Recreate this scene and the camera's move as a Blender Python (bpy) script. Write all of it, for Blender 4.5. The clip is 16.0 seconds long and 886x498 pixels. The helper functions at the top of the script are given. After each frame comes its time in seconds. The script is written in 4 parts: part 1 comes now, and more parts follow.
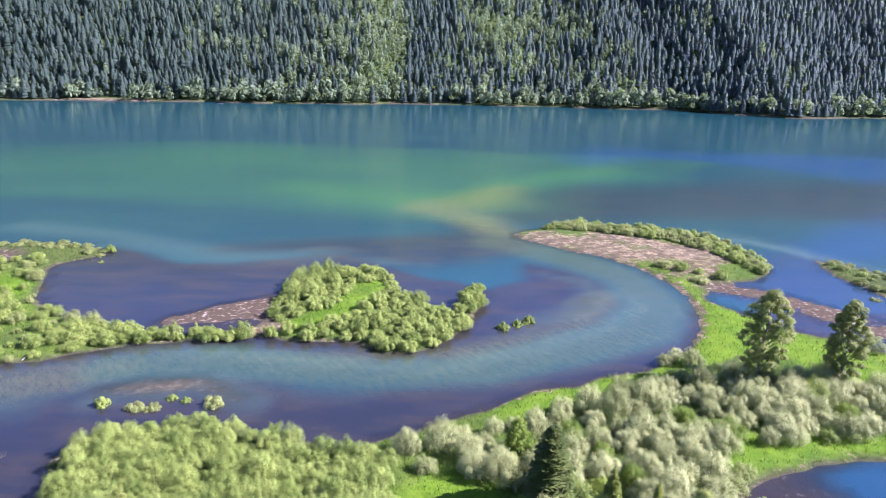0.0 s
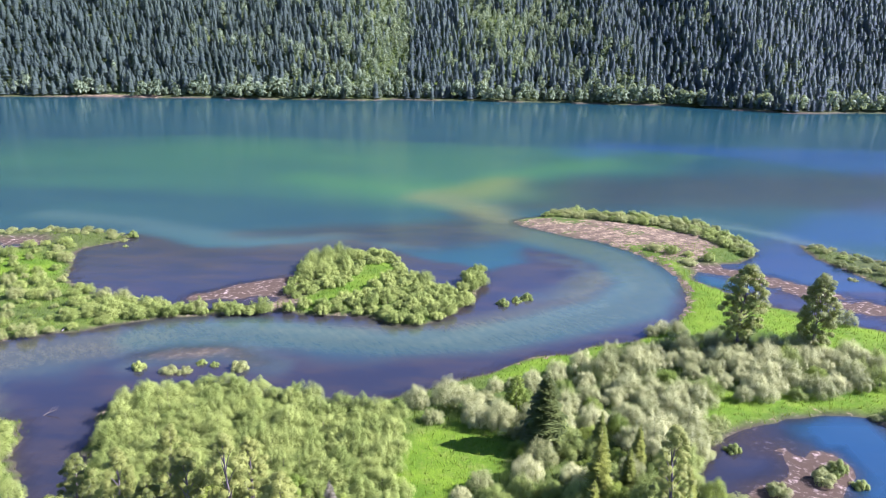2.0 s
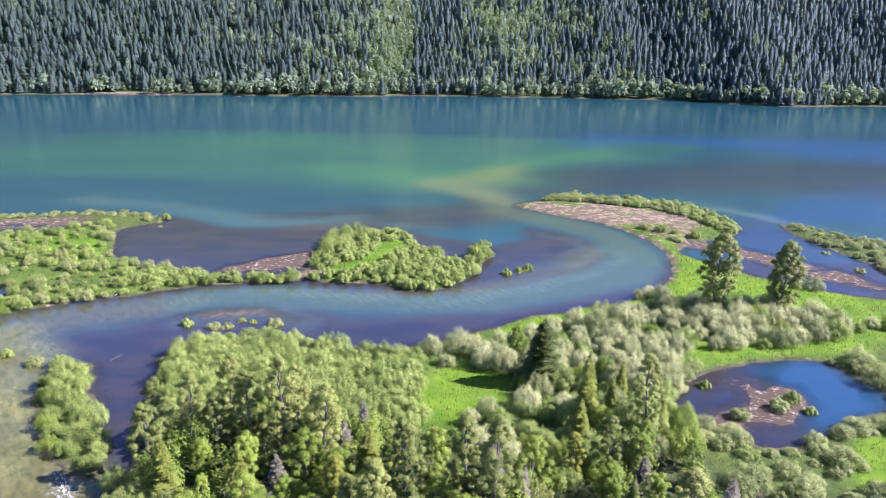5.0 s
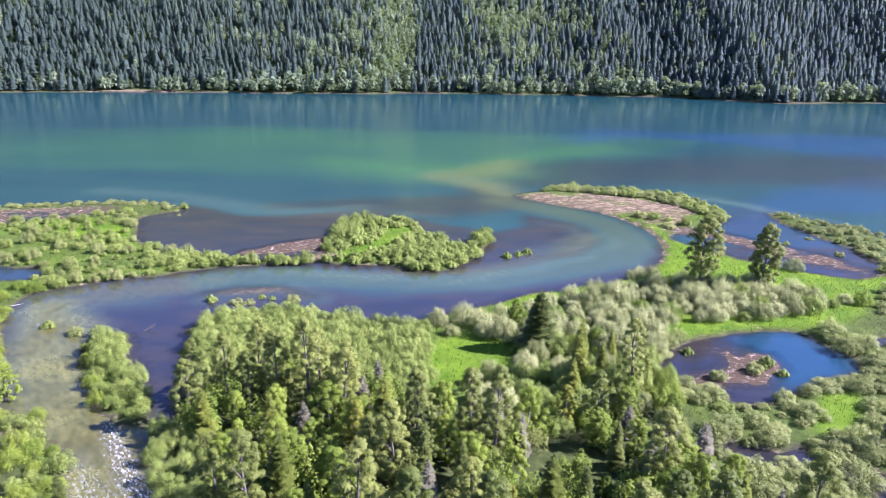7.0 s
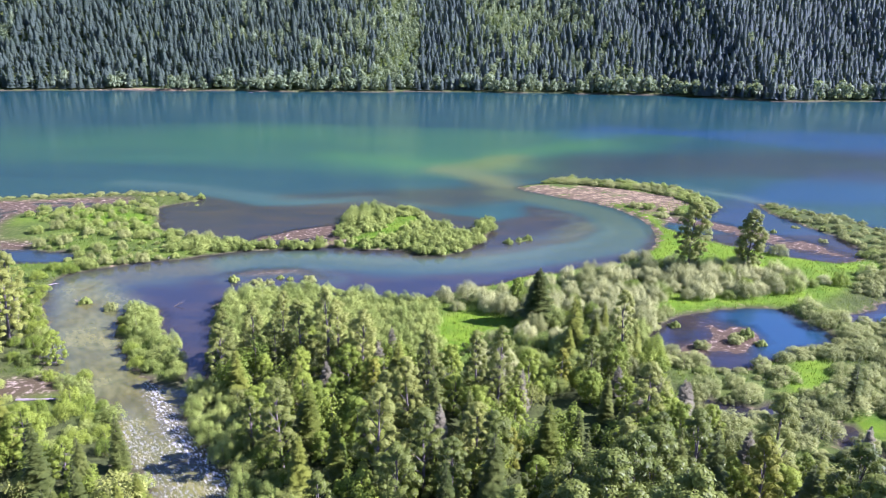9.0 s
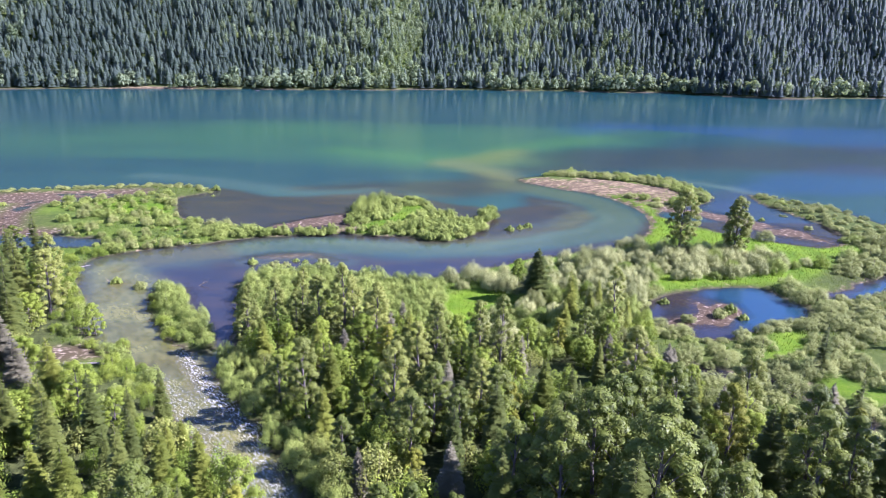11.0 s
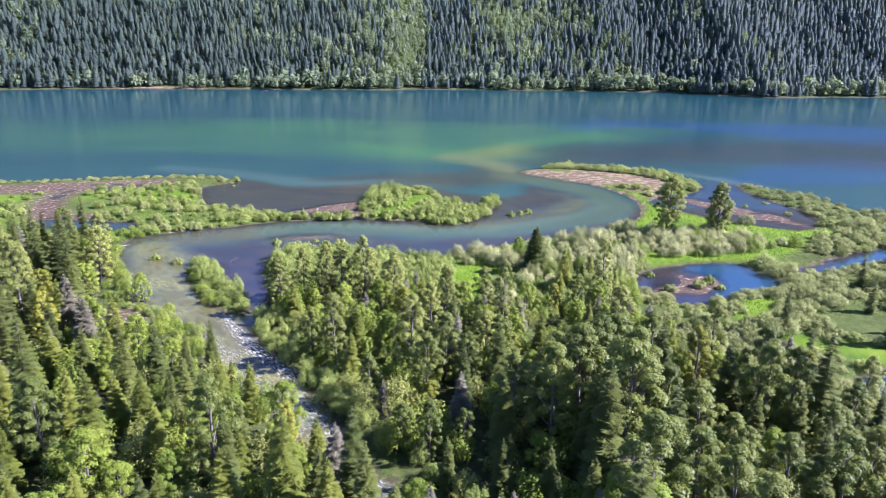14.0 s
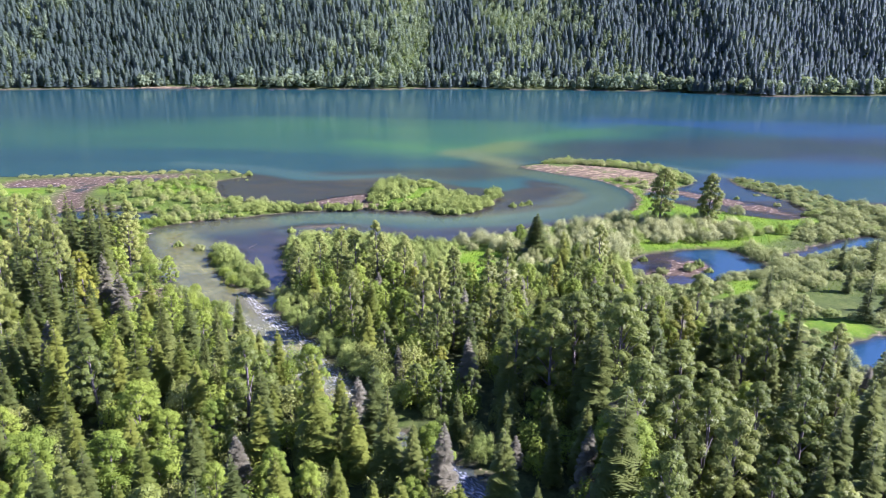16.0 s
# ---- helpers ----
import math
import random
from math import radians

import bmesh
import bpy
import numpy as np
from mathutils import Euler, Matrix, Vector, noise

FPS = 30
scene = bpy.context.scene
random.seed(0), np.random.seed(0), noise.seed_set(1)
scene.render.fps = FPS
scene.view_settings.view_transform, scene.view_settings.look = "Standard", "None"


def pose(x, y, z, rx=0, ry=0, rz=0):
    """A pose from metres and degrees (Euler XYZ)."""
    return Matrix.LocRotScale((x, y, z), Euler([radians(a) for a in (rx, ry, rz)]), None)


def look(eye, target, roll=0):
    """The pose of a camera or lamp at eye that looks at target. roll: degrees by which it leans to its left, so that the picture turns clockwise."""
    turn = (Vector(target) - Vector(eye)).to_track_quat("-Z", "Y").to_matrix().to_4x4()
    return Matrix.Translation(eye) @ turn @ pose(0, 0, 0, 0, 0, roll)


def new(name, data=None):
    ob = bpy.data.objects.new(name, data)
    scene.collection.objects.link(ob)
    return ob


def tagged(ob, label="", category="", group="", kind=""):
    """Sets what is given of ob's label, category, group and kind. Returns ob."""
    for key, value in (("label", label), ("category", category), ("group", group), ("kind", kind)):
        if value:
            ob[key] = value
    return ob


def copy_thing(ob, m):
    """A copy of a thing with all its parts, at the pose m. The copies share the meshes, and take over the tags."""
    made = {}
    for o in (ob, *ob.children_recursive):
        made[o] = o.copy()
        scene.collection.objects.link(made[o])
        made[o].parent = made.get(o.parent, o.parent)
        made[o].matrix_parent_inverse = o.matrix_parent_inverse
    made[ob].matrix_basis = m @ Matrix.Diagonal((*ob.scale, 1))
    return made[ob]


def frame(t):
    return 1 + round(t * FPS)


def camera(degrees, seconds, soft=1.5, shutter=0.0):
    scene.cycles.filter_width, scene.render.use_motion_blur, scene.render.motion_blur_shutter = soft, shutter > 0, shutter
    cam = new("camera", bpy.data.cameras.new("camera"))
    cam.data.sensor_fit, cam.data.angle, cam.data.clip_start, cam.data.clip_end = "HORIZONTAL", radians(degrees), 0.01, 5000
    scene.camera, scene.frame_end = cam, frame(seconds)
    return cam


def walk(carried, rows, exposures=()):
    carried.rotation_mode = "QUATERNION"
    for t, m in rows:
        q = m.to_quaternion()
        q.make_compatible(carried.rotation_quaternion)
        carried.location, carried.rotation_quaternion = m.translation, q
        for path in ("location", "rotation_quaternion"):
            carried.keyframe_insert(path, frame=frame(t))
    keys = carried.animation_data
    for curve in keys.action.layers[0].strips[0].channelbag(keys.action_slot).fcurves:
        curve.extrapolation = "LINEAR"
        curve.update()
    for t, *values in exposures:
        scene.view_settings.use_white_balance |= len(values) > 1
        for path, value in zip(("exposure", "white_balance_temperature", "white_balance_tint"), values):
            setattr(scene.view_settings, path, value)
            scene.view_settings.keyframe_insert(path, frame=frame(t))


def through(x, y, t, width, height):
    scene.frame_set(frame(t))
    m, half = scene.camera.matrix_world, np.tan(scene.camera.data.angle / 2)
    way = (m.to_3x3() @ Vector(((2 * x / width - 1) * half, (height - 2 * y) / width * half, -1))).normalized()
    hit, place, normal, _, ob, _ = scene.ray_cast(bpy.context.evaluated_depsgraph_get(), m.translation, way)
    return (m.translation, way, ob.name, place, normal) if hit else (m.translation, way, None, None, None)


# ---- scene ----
cam = camera(64.0, 16.0, soft=0.9)
PATH = [
    (0, (0.066, 3.101, 62.094), (0.101, 5.015, 61.513), 1.4),
    (0.5, (-0.124, -0.019, 62.101), (-0.09, 1.894, 61.517), 1.4),
    (1, (-0.339, -3.183, 62.084), (-0.305, -1.271, 61.499), 1.4),
    (1.5, (-0.56, -6.345, 62.068), (-0.527, -4.433, 61.481), 1.4),
    (2, (-0.788, -9.541, 62.024), (-0.757, -7.63, 61.436), 1.3),
    (2.5, (-1.046, -12.768, 61.985), (-1.015, -10.857, 61.395), 1.2),
    (3, (-1.329, -16.034, 61.936), (-1.3, -14.123, 61.346), 1.2),
    (3.5, (-1.624, -19.299, 61.872), (-1.596, -17.389, 61.28), 1.2),
    (4, (-1.88, -22.533, 61.835), (-1.855, -20.623, 61.242), 1.1),
    (6.5, (-3.15, -38.762, 61.6), (-3.131, -36.853, 61.004), 0.9),
    (7, (-3.415, -42.035, 61.585), (-3.397, -40.126, 60.988), 0.9),
    (7.5, (-3.69, -45.284, 61.571), (-3.673, -43.375, 60.973), 1.0),
    (8, (-3.977, -48.512, 61.518), (-3.961, -46.603, 60.921), 1.0),
    (8.5, (-4.252, -51.763, 61.47), (-4.238, -49.854, 60.873), 0.9),
    (9, (-4.557, -54.978, 61.443), (-4.544, -53.069, 60.845), 0.9),
    (11.5, (-5.724, -70.893, 61.245), (-5.717, -68.985, 60.645), 0.8),
    (12, (-5.961, -74.115, 61.219), (-5.954, -72.206, 60.62), 0.8),
    (12.5, (-6.16, -77.359, 61.199), (-6.154, -75.451, 60.601), 0.8),
    (13, (-6.345, -80.631, 61.165), (-6.342, -78.722, 60.567), 0.7),
    (13.5, (-6.642, -83.843, 61.108), (-6.639, -81.934, 60.512), 0.7),
    (14, (-7.006, -86.994, 61.042), (-7.004, -85.085, 60.446), 0.7),
    (14.5, (-7.335, -90.143, 60.988), (-7.334, -88.234, 60.392), 0.7),
    (15, (-7.649, -93.305, 60.958), (-7.649, -91.396, 60.362), 0.7),
    (15.5, (-7.962, -96.512, 60.941), (-7.963, -94.602, 60.346), 0.6),
    (16, (-8.259, -99.738, 60.93), (-8.261, -97.828, 60.335), 0.6),
]
walk(cam, [(t, look(eye, target, roll)) for t, eye, target, roll in PATH],
     exposures=[(0, 2.16, 5170, 50), (16, 2.16, 5170, 50)])

# ---- light ----
SUN_AZ, SUN_EL = radians(92), radians(38)
world = bpy.data.worlds.new("sky")
scene.world = world
world.use_nodes = True
wn = world.node_tree
sky = wn.nodes.new("ShaderNodeTexSky")
sky.sky_type, sky.sun_disc = "NISHITA", False
sky.sun_elevation, sky.sun_rotation = SUN_EL, SUN_AZ
sky.altitude, sky.air_density, sky.dust_density, sky.ozone_density = 1200, 1.0, 0.0, 3.0
wn.links.new(sky.outputs[0], wn.nodes["Background"].inputs[0])
wn.nodes["Background"].inputs[1].default_value = 0.07
sun = new("sun", bpy.data.lights.new("sun", "SUN"))
sun.data.energy, sun.data.angle, sun.data.color = 5.0, radians(0.53), (1.0, 0.96, 0.89)
sun_way = Vector((math.sin(SUN_AZ) * math.cos(SUN_EL), math.cos(SUN_AZ) * math.cos(SUN_EL), math.sin(SUN_EL)))
sun.matrix_world = look(sun_way * 300, (0, 0, 0))

# ---- small tools ----
rng = np.random.default_rng(7)


def grain(x, y, cell, seed=0):
    """Smooth value noise in [-1, 1] on the plan, with features about one cell wide."""
    x, y = np.asarray(x, float) / cell, np.asarray(y, float) / cell
    xi, yi = np.floor(x), np.floor(y)
    fx, fy = x - xi, y - yi
    fx, fy = fx * fx * (3 - 2 * fx), fy * fy * (3 - 2 * fy)

    def corner(a, b):
        v = np.sin(a * 127.1 + b * 311.7 + seed * 74.7) * 43758.5453
        return (v - np.floor(v)) * 2 - 1

    return ((corner(xi, yi) * (1 - fx) + corner(xi + 1, yi) * fx) * (1 - fy)
            + (corner(xi, yi + 1) * (1 - fx) + corner(xi + 1, yi + 1) * fx) * fy)


def curve_through(pts, steps=4, closed=True):
    """A Catmull-Rom curve through plan points."""
    p, out = np.array(pts, float), []
    n = len(p)
    for i in range(n if closed else n - 1):
        if closed:
            a, b, c, d = p[i - 1], p[i], p[(i + 1) % n], p[(i + 2) % n]
        else:
            a, b, c, d = p[max(i - 1, 0)], p[i], p[i + 1], p[min(i + 2, n - 1)]
        for k in range(steps):
            t = k / steps
            out.append(0.5 * (2 * b + (c - a) * t + (2 * a - 5 * b + 4 * c - d) * t * t + (3 * b - a - 3 * c + d) * t ** 3))
    return np.array(out)


def inside_by(x, y, ring):
    """Signed distance to a closed outline, positive inside."""
    x, y = np.asarray(x, float), np.asarray(y, float)
    best, odd = np.full(x.shape, 1e18), np.zeros(x.shape, bool)
    for (ax, ay), (bx, by) in zip(ring, np.roll(ring, -1, 0)):
        ex, ey = bx - ax, by - ay
        t = np.clip(((x - ax) * ex + (y - ay) * ey) / (ex * ex + ey * ey + 1e-9), 0, 1)
        best = np.minimum(best, (x - ax - t * ex) ** 2 + (y - ay - t * ey) ** 2)
        if ay != by:
            odd ^= ((ay > y) != (by > y)) & (x < ex * (y - ay) / (by - ay) + ax)
    return np.where(odd, 1, -1) * np.sqrt(best)


def stroke(x, y, pts):
    """Signed distance to a chain of round strokes (x, y, radius), positive inside."""
    x, y = np.asarray(x, float), np.asarray(y, float)
    best = np.full(x.shape, -1e9)
    pts = list(pts)
    for (ax, ay, ar), (bx, by, br) in zip(pts, pts[1:] or pts):
        ex, ey = bx - ax, by - ay
        t = np.clip(((x - ax) * ex + (y - ay) * ey) / (ex * ex + ey * ey + 1e-9), 0, 1)
        best = np.maximum(best, ar + (br - ar) * t - np.hypot(x - ax - t * ex, y - ay - t * ey))
    return best


def ramp(v, a, b):
    t = np.clip((np.asarray(v, float) - a) / (b - a), 0, 1)
    return t * t * (3 - 2 * t)


# ---- the plan of the delta ----
SOUTH_BANK = [(27, 223), (34, 232), (48, 238), (68, 238), (83, 230), (93, 222), (97, 206), (96, 193), (89, 184), (80, 181), (73, 176), (70, 169), (74, 159), (85, 148),
              (97, 137), (109, 133), (118, 140), (120, 156), (116, 176), (112, 194), (117, 203), (129, 190), (138, 176), (148, 150), (178, 122), (240, 90), (420, 40), (1600, -50), (1600, -1500),
              (150, -1500), (130, -800), (112, -420), (98, -240), (84, -150), (60, -98), (29, -46), (5, -21), (-7, -9), (-17, 2)]
EAST_BANK = [(-22, 12), (-28, 23), (-36, 35), (-45, 49), (-47, 60), (-50, 75), (-53, 86), (-55, 97), (-52, 105), (-46, 104), (-36, 106),
             (-27, 102), (-15, 100), (-5, 103), (4, 108), (11, 113), (18, 118), (26, 121), (34, 125), (43, 129), (51, 135), (57, 142),
             (61, 151), (64, 162), (64, 174), (61, 187), (54, 199), (46, 206), (35, 214)]
WEST_LAND = [(-1600, -100), (-500, 120), (-260, 176), (-179, 191), (-150, 198), (-119, 205), (-99, 203), (-92, 196), (-101, 187),
             (-99, 178), (-95, 166), (-88, 155), (-78, 149), (-66, 144), (-50, 143), (-38, 147)]
ISLAND = [(-36, 163), (-34, 178), (-24, 184), (-16, 186), (-10, 175), (-5, 166), (0, 159), (5, 157), (8, 167), (11, 173), (14, 171),
          (12, 161), (9, 151), (4, 141), (-2, 135), (-9, 135), (-16, 138), (-31, 140), (-44, 139)]
WEST_BANK = [(-56, 137), (-66, 134), (-75, 128), (-85, 125), (-97, 116), (-99, 105), (-88, 85), (-80, 69), (-71, 58), (-61, 52), (-54, 42),
             (-47, 32), (-40, 23), (-33.5, 14.5), (-26.5, 7), (-18, -3), (-6, -16), (6, -30), (24, -58), (48, -100), (70, -150), (90, -260), (104, -500), (120, -1500), (-1600, -1500)]
POND = [(40, 82), (48, 92), (59, 96), (73, 99), (77, 91), (80, 84), (77, 79), (69, 76), (59, 70), (51, 67), (45, 73), (39, 75)]
FAR_SHORE_X = [-1600, -600, -363, -274, -181, -34, 69, 225, 261, 304, 397, 700, 1600]
FAR_SHORE_Y = [470, 560, 612, 634, 636, 655, 663, 661, 626, 612, 628, 650, 560]
SOUTH_RING = curve_through(SOUTH_BANK + EAST_BANK, 3)
WEST_RING = curve_through(WEST_LAND + ISLAND + WEST_BANK, 3)
POND_RING = curve_through(POND, 3)


def shore_distance(x, y):
    """Metres inland from the delta's shore; negative on the water."""
    d = np.maximum(inside_by(x, y, SOUTH_RING), inside_by(x, y, WEST_RING))
    d = np.maximum(d, stroke(x, y, [(-70, 90, 3.6), (-66, 80, 4.6), (-58, 68, 4.2), (-52, 60, 2.6)]))
    for pool in ([(88, 93, 1.6), (98, 95, 3), (109, 102, 4), (124, 110, 4)], [(74, 26, 6), (84, 29, 8)], [(42, 53, 1.8), (48, 51, 2.2), (55, 49, 2.4), (62, 45, 2.6)],
                 [(60, 40, 2), (63, 34, 2.5)], [(-134, 131, 4), (-120, 129, 6), (-107, 128, 4)], [(118, 60, 4), (130, 66, 5)]):
        d = np.minimum(d, -stroke(x, y, pool))
    d = np.minimum(d, -inside_by(x, y, POND_RING))
    return d + 0.9 * grain(x, y, 6, 1) + 0.4 * grain(x, y, 2.3, 2)


def far_inland(x, y):
    return y - np.interp(x, FAR_SHORE_X, FAR_SHORE_Y) + 5 * grain(x, y * 0, 34, 3) + 2 * grain(x, y * 0, 11, 4)


def mudflat(x, y):
    """Where mud and mats of dead weed lie level with the water, 0 to 1."""
    m = ramp(stroke(x, y, [(-56, 149, 4), (-46, 154, 7), (-38, 157, 8)]), -5, 3)
    m = np.maximum(m, ramp(stroke(x, y, [(75, 178, 4), (86, 171, 6), (97, 159, 7), (107, 147, 7), (112, 140, 4)]), -5, 3))
    m = np.maximum(m, ramp(stroke(x, y, [(48, 76, 5), (55, 78, 6), (60, 84, 6), (54, 89, 5)]), -3, 3))
    m = np.maximum(m, ramp(stroke(x, y, [(-175, 176, 8), (-146, 183, 8), (-120, 191, 6), (-150, 176, 5), (-146, 155, 5), (-138, 138, 5)]), -4, 3))
    m = np.maximum(m, ramp(stroke(x, y, [(-140, 139, 4), (-124, 138, 4)]), -4, 3))
    return m


def shoal(x, y):
    """Gravel and sand bars that lie just under the water, 0 to 1."""
    s = ramp(stroke(x, y, [(-58, 113, 3), (-50, 118, 5), (-40, 120, 4), (-30, 114, 3)]), -6, 3)
    s = np.maximum(s, 0.9 * ramp(stroke(x, y, [(22, 152, 4), (34, 158, 6), (42, 170, 5), (40, 180, 4), (30, 186, 3)]), -7, 4))
    s = np.maximum(s, ramp(stroke(x, y, [(-90, 108, 4), (-82, 92, 6), (-74, 76, 7), (-64, 62, 7), (-50, 44, 9), (-36, 24, 9), (-20, 2, 8), (0, -24, 9)]), -5, 4))
    s = np.maximum(s, 0.75 * ramp(stroke(x, y, [(-120, 222, 3), (-100, 214, 3), (-58, 194, 4), (-30, 197, 3), (0, 192, 3)]), -6, 3))
    s = np.maximum(s, 0.85 * ramp(stroke(x, y, [(96, 234, 3), (110, 224, 3), (122, 204, 3), (132, 192, 3)]), -5, 3))
    return s


def rapid(x, y):
    """Where the river runs white over stones, 0 to 1."""
    side = 0.24 * ramp(stroke(x, y, [(-56, 47, 1.5), (-48, 36, 4.5), (-41, 24, 5), (-33, 14, 4), (-24, 5, 2)]), -2.5, 2.5)
    main = ramp(stroke(x, y, [(-56, 59, 0.6), (-51, 51, 0.9), (-46, 44, 1.3), (-41, 38, 1.6), (-34, 30, 1.2)]), -1.0, 0.8)
    upper = 0.7 * ramp(stroke(x, y, [(-35, 29, 0.6), (-28, 17, 0.8), (-17, 1, 0.8), (-7, -12, 1.0), (8, -30, 1)]), -1.4, 1.2)
    return np.maximum(np.maximum(side, main), upper)


def slope_rise(inland, x, y):
    i = np.maximum(inland, 0)
    rise = 0.6 + 0.12 * np.minimum(i, 14) + 0.56 * np.maximum(i - 14, 0)
    rise = np.where(rise > 400, 400 + 0.15 * (rise - 400), rise)
    return rise + ramp(i, 20, 90) * (7 * grain(x, y * 0.2, 62, 5) + 3 * grain(x, y * 0.4, 24, 6))


def ground_height(x, y):
    d, inland, mud = shore_distance(x, y), far_inland(x, y), mudflat(x, y)
    land = 0.08 + 0.75 * (1 - np.exp(-np.maximum(d, 0) / 3.5)) + 0.12 * grain(x, y, 4, 7) * ramp(d, 0, 4) + 0.25 * grain(x, y, 19, 8) * ramp(d, 2, 10)
    land = land + ramp(-y, 150, 1500) * 240 * ramp(np.abs(y), 200, 1500)
    off = np.maximum(-d, 0)
    deep = -(0.10 + 1.3 * (1 - np.exp(-off / 7))) - 7 * ramp(off, 22, 80) - 25 * ramp(off, 80, 260)
    z = np.where(d > 0, land, deep + 0.2 * grain(x, y, 7, 9) * ramp(off, 1, 6))
    s = shoal(x, y) * (d < 0)
    z = z * (1 - s) + s * (-0.28 + 0.13 * grain(x, y, 3.5, 10) + 0.1 * grain(x, y, 11, 12))
    z = z * (1 - mud) + mud * (0.03 + 0.10 * ramp(stroke(x, y, [(75, 178, 3), (86, 171, 4), (97, 158, 5), (107, 147, 5)]), -4, 3) + 0.13 * ramp(stroke(x, y, [(-56, 150, 4), (-40, 157, 8)]), -3, 3) + 0.14 * grain(x, y, 3.2, 11) + 0.12 * grain(x, y, 9, 13))
    return np.where(inland > -6, np.maximum(z, np.where(inland > 0, slope_rise(inland, x, y), 0.6 + inland * 0.3)), z)


def axis(*spans):
    """Grid lines from (start, end, step) spans that follow one another."""
    out = [np.arange(a, b, s, dtype=float) for a, b, s in spans]
    return np.concatenate(out + [[spans[-1][1]]])


def sheet(name, xs, ys, z, masks, material):
    """A grid mesh over the plan with its masks as a colour attribute."""
    nx, ny = len(xs), len(ys)
    gx, gy = np.meshgrid(xs, ys)
    verts = np.stack([gx, gy, z], -1).reshape(-1, 3)
    i = np.arange(nx * ny).reshape(ny, nx)
    quads = np.stack([i[:-1, :-1], i[:-1, 1:], i[1:, 1:], i[1:, :-1]], -1).reshape(-1, 4)
    me = bpy.data.meshes.new(name)
    me.vertices.add(len(verts))
    me.vertices.foreach_set("co", verts.ravel())
    me.loops.add(quads.size)
    me.loops.foreach_set("vertex_index", quads.ravel().astype(np.int32))
    me.polygons.add(len(quads))
    me.polygons.foreach_set("loop_start", np.arange(0, quads.size, 4, dtype=np.int32))
    me.polygons.foreach_set("use_smooth", np.ones(len(quads), bool))
    me.update(calc_edges=True)
    attr = me.color_attributes.new("mask", "FLOAT_COLOR", "POINT")
    attr.data.foreach_set("color", np.stack(masks, -1).reshape(-1).astype(np.float32))
    me.materials.append(material)
    return new(name, me)


# ---- materials ----
def material(name):
    m = bpy.data.materials.new(name)
    m.use_nodes = True
    return m, m.node_tree, m.node_tree.nodes["Principled BSDF"]


def node(tree, kind, **inputs):
    n = tree.nodes.new(kind)
    for key, value in inputs.items():
        n.inputs[key.replace("_", " ")].default_value = value
    return n


def noise_node(tree, scale, detail=3.0, rough=0.6, vector=None):
    n = node(tree, "ShaderNodeTexNoise", Scale=scale, Detail=detail, Roughness=rough)
    if vector is None:
        vector = tree.nodes.new("ShaderNodeTexCoord").outputs["Object"]
    tree.links.new(vector, n.inputs["Vector"])
    return n


def mix(tree, fac, a, b):
    """Colour a to b by fac; each a socket or a value."""
    n = tree.nodes.new("ShaderNodeMix")
    n.data_type = "RGBA"
    for socket, value in ((n.inputs[0], fac), (n.inputs[6], a), (n.inputs[7], b)):
        if hasattr(value, "links"):
            tree.links.new(value, socket)
        elif isinstance(value, (int, float)):
            socket.default_value = value
        else:
            socket.default_value = (*value, 1)
    return n.outputs[2]


def spread(tree, value, a, b, lo=0.0, hi=1.0):
    n = tree.nodes.new("ShaderNodeMapRange")
    tree.links.new(value, n.inputs[0])
    for k, v in zip((1, 2, 3, 4), (a, b, lo, hi)):
        n.inputs[k].default_value = v
    return n.outputs[0]


def times(tree, a, b, how="MULTIPLY"):
    n = tree.nodes.new("ShaderNodeMath")
    n.operation = how
    for socket, value in zip(n.inputs, (a, b)):
        if hasattr(value, "links"):
            tree.links.new(value, socket)
        else:
            socket.default_value = value
    return n.outputs[0]


def bump(tree, shader, height, strength, distance):
    n = node(tree, "ShaderNodeBump", Strength=strength, Distance=distance)
    tree.links.new(height, n.inputs["Height"])
    tree.links.new(n.outputs[0], shader.inputs["Normal"])


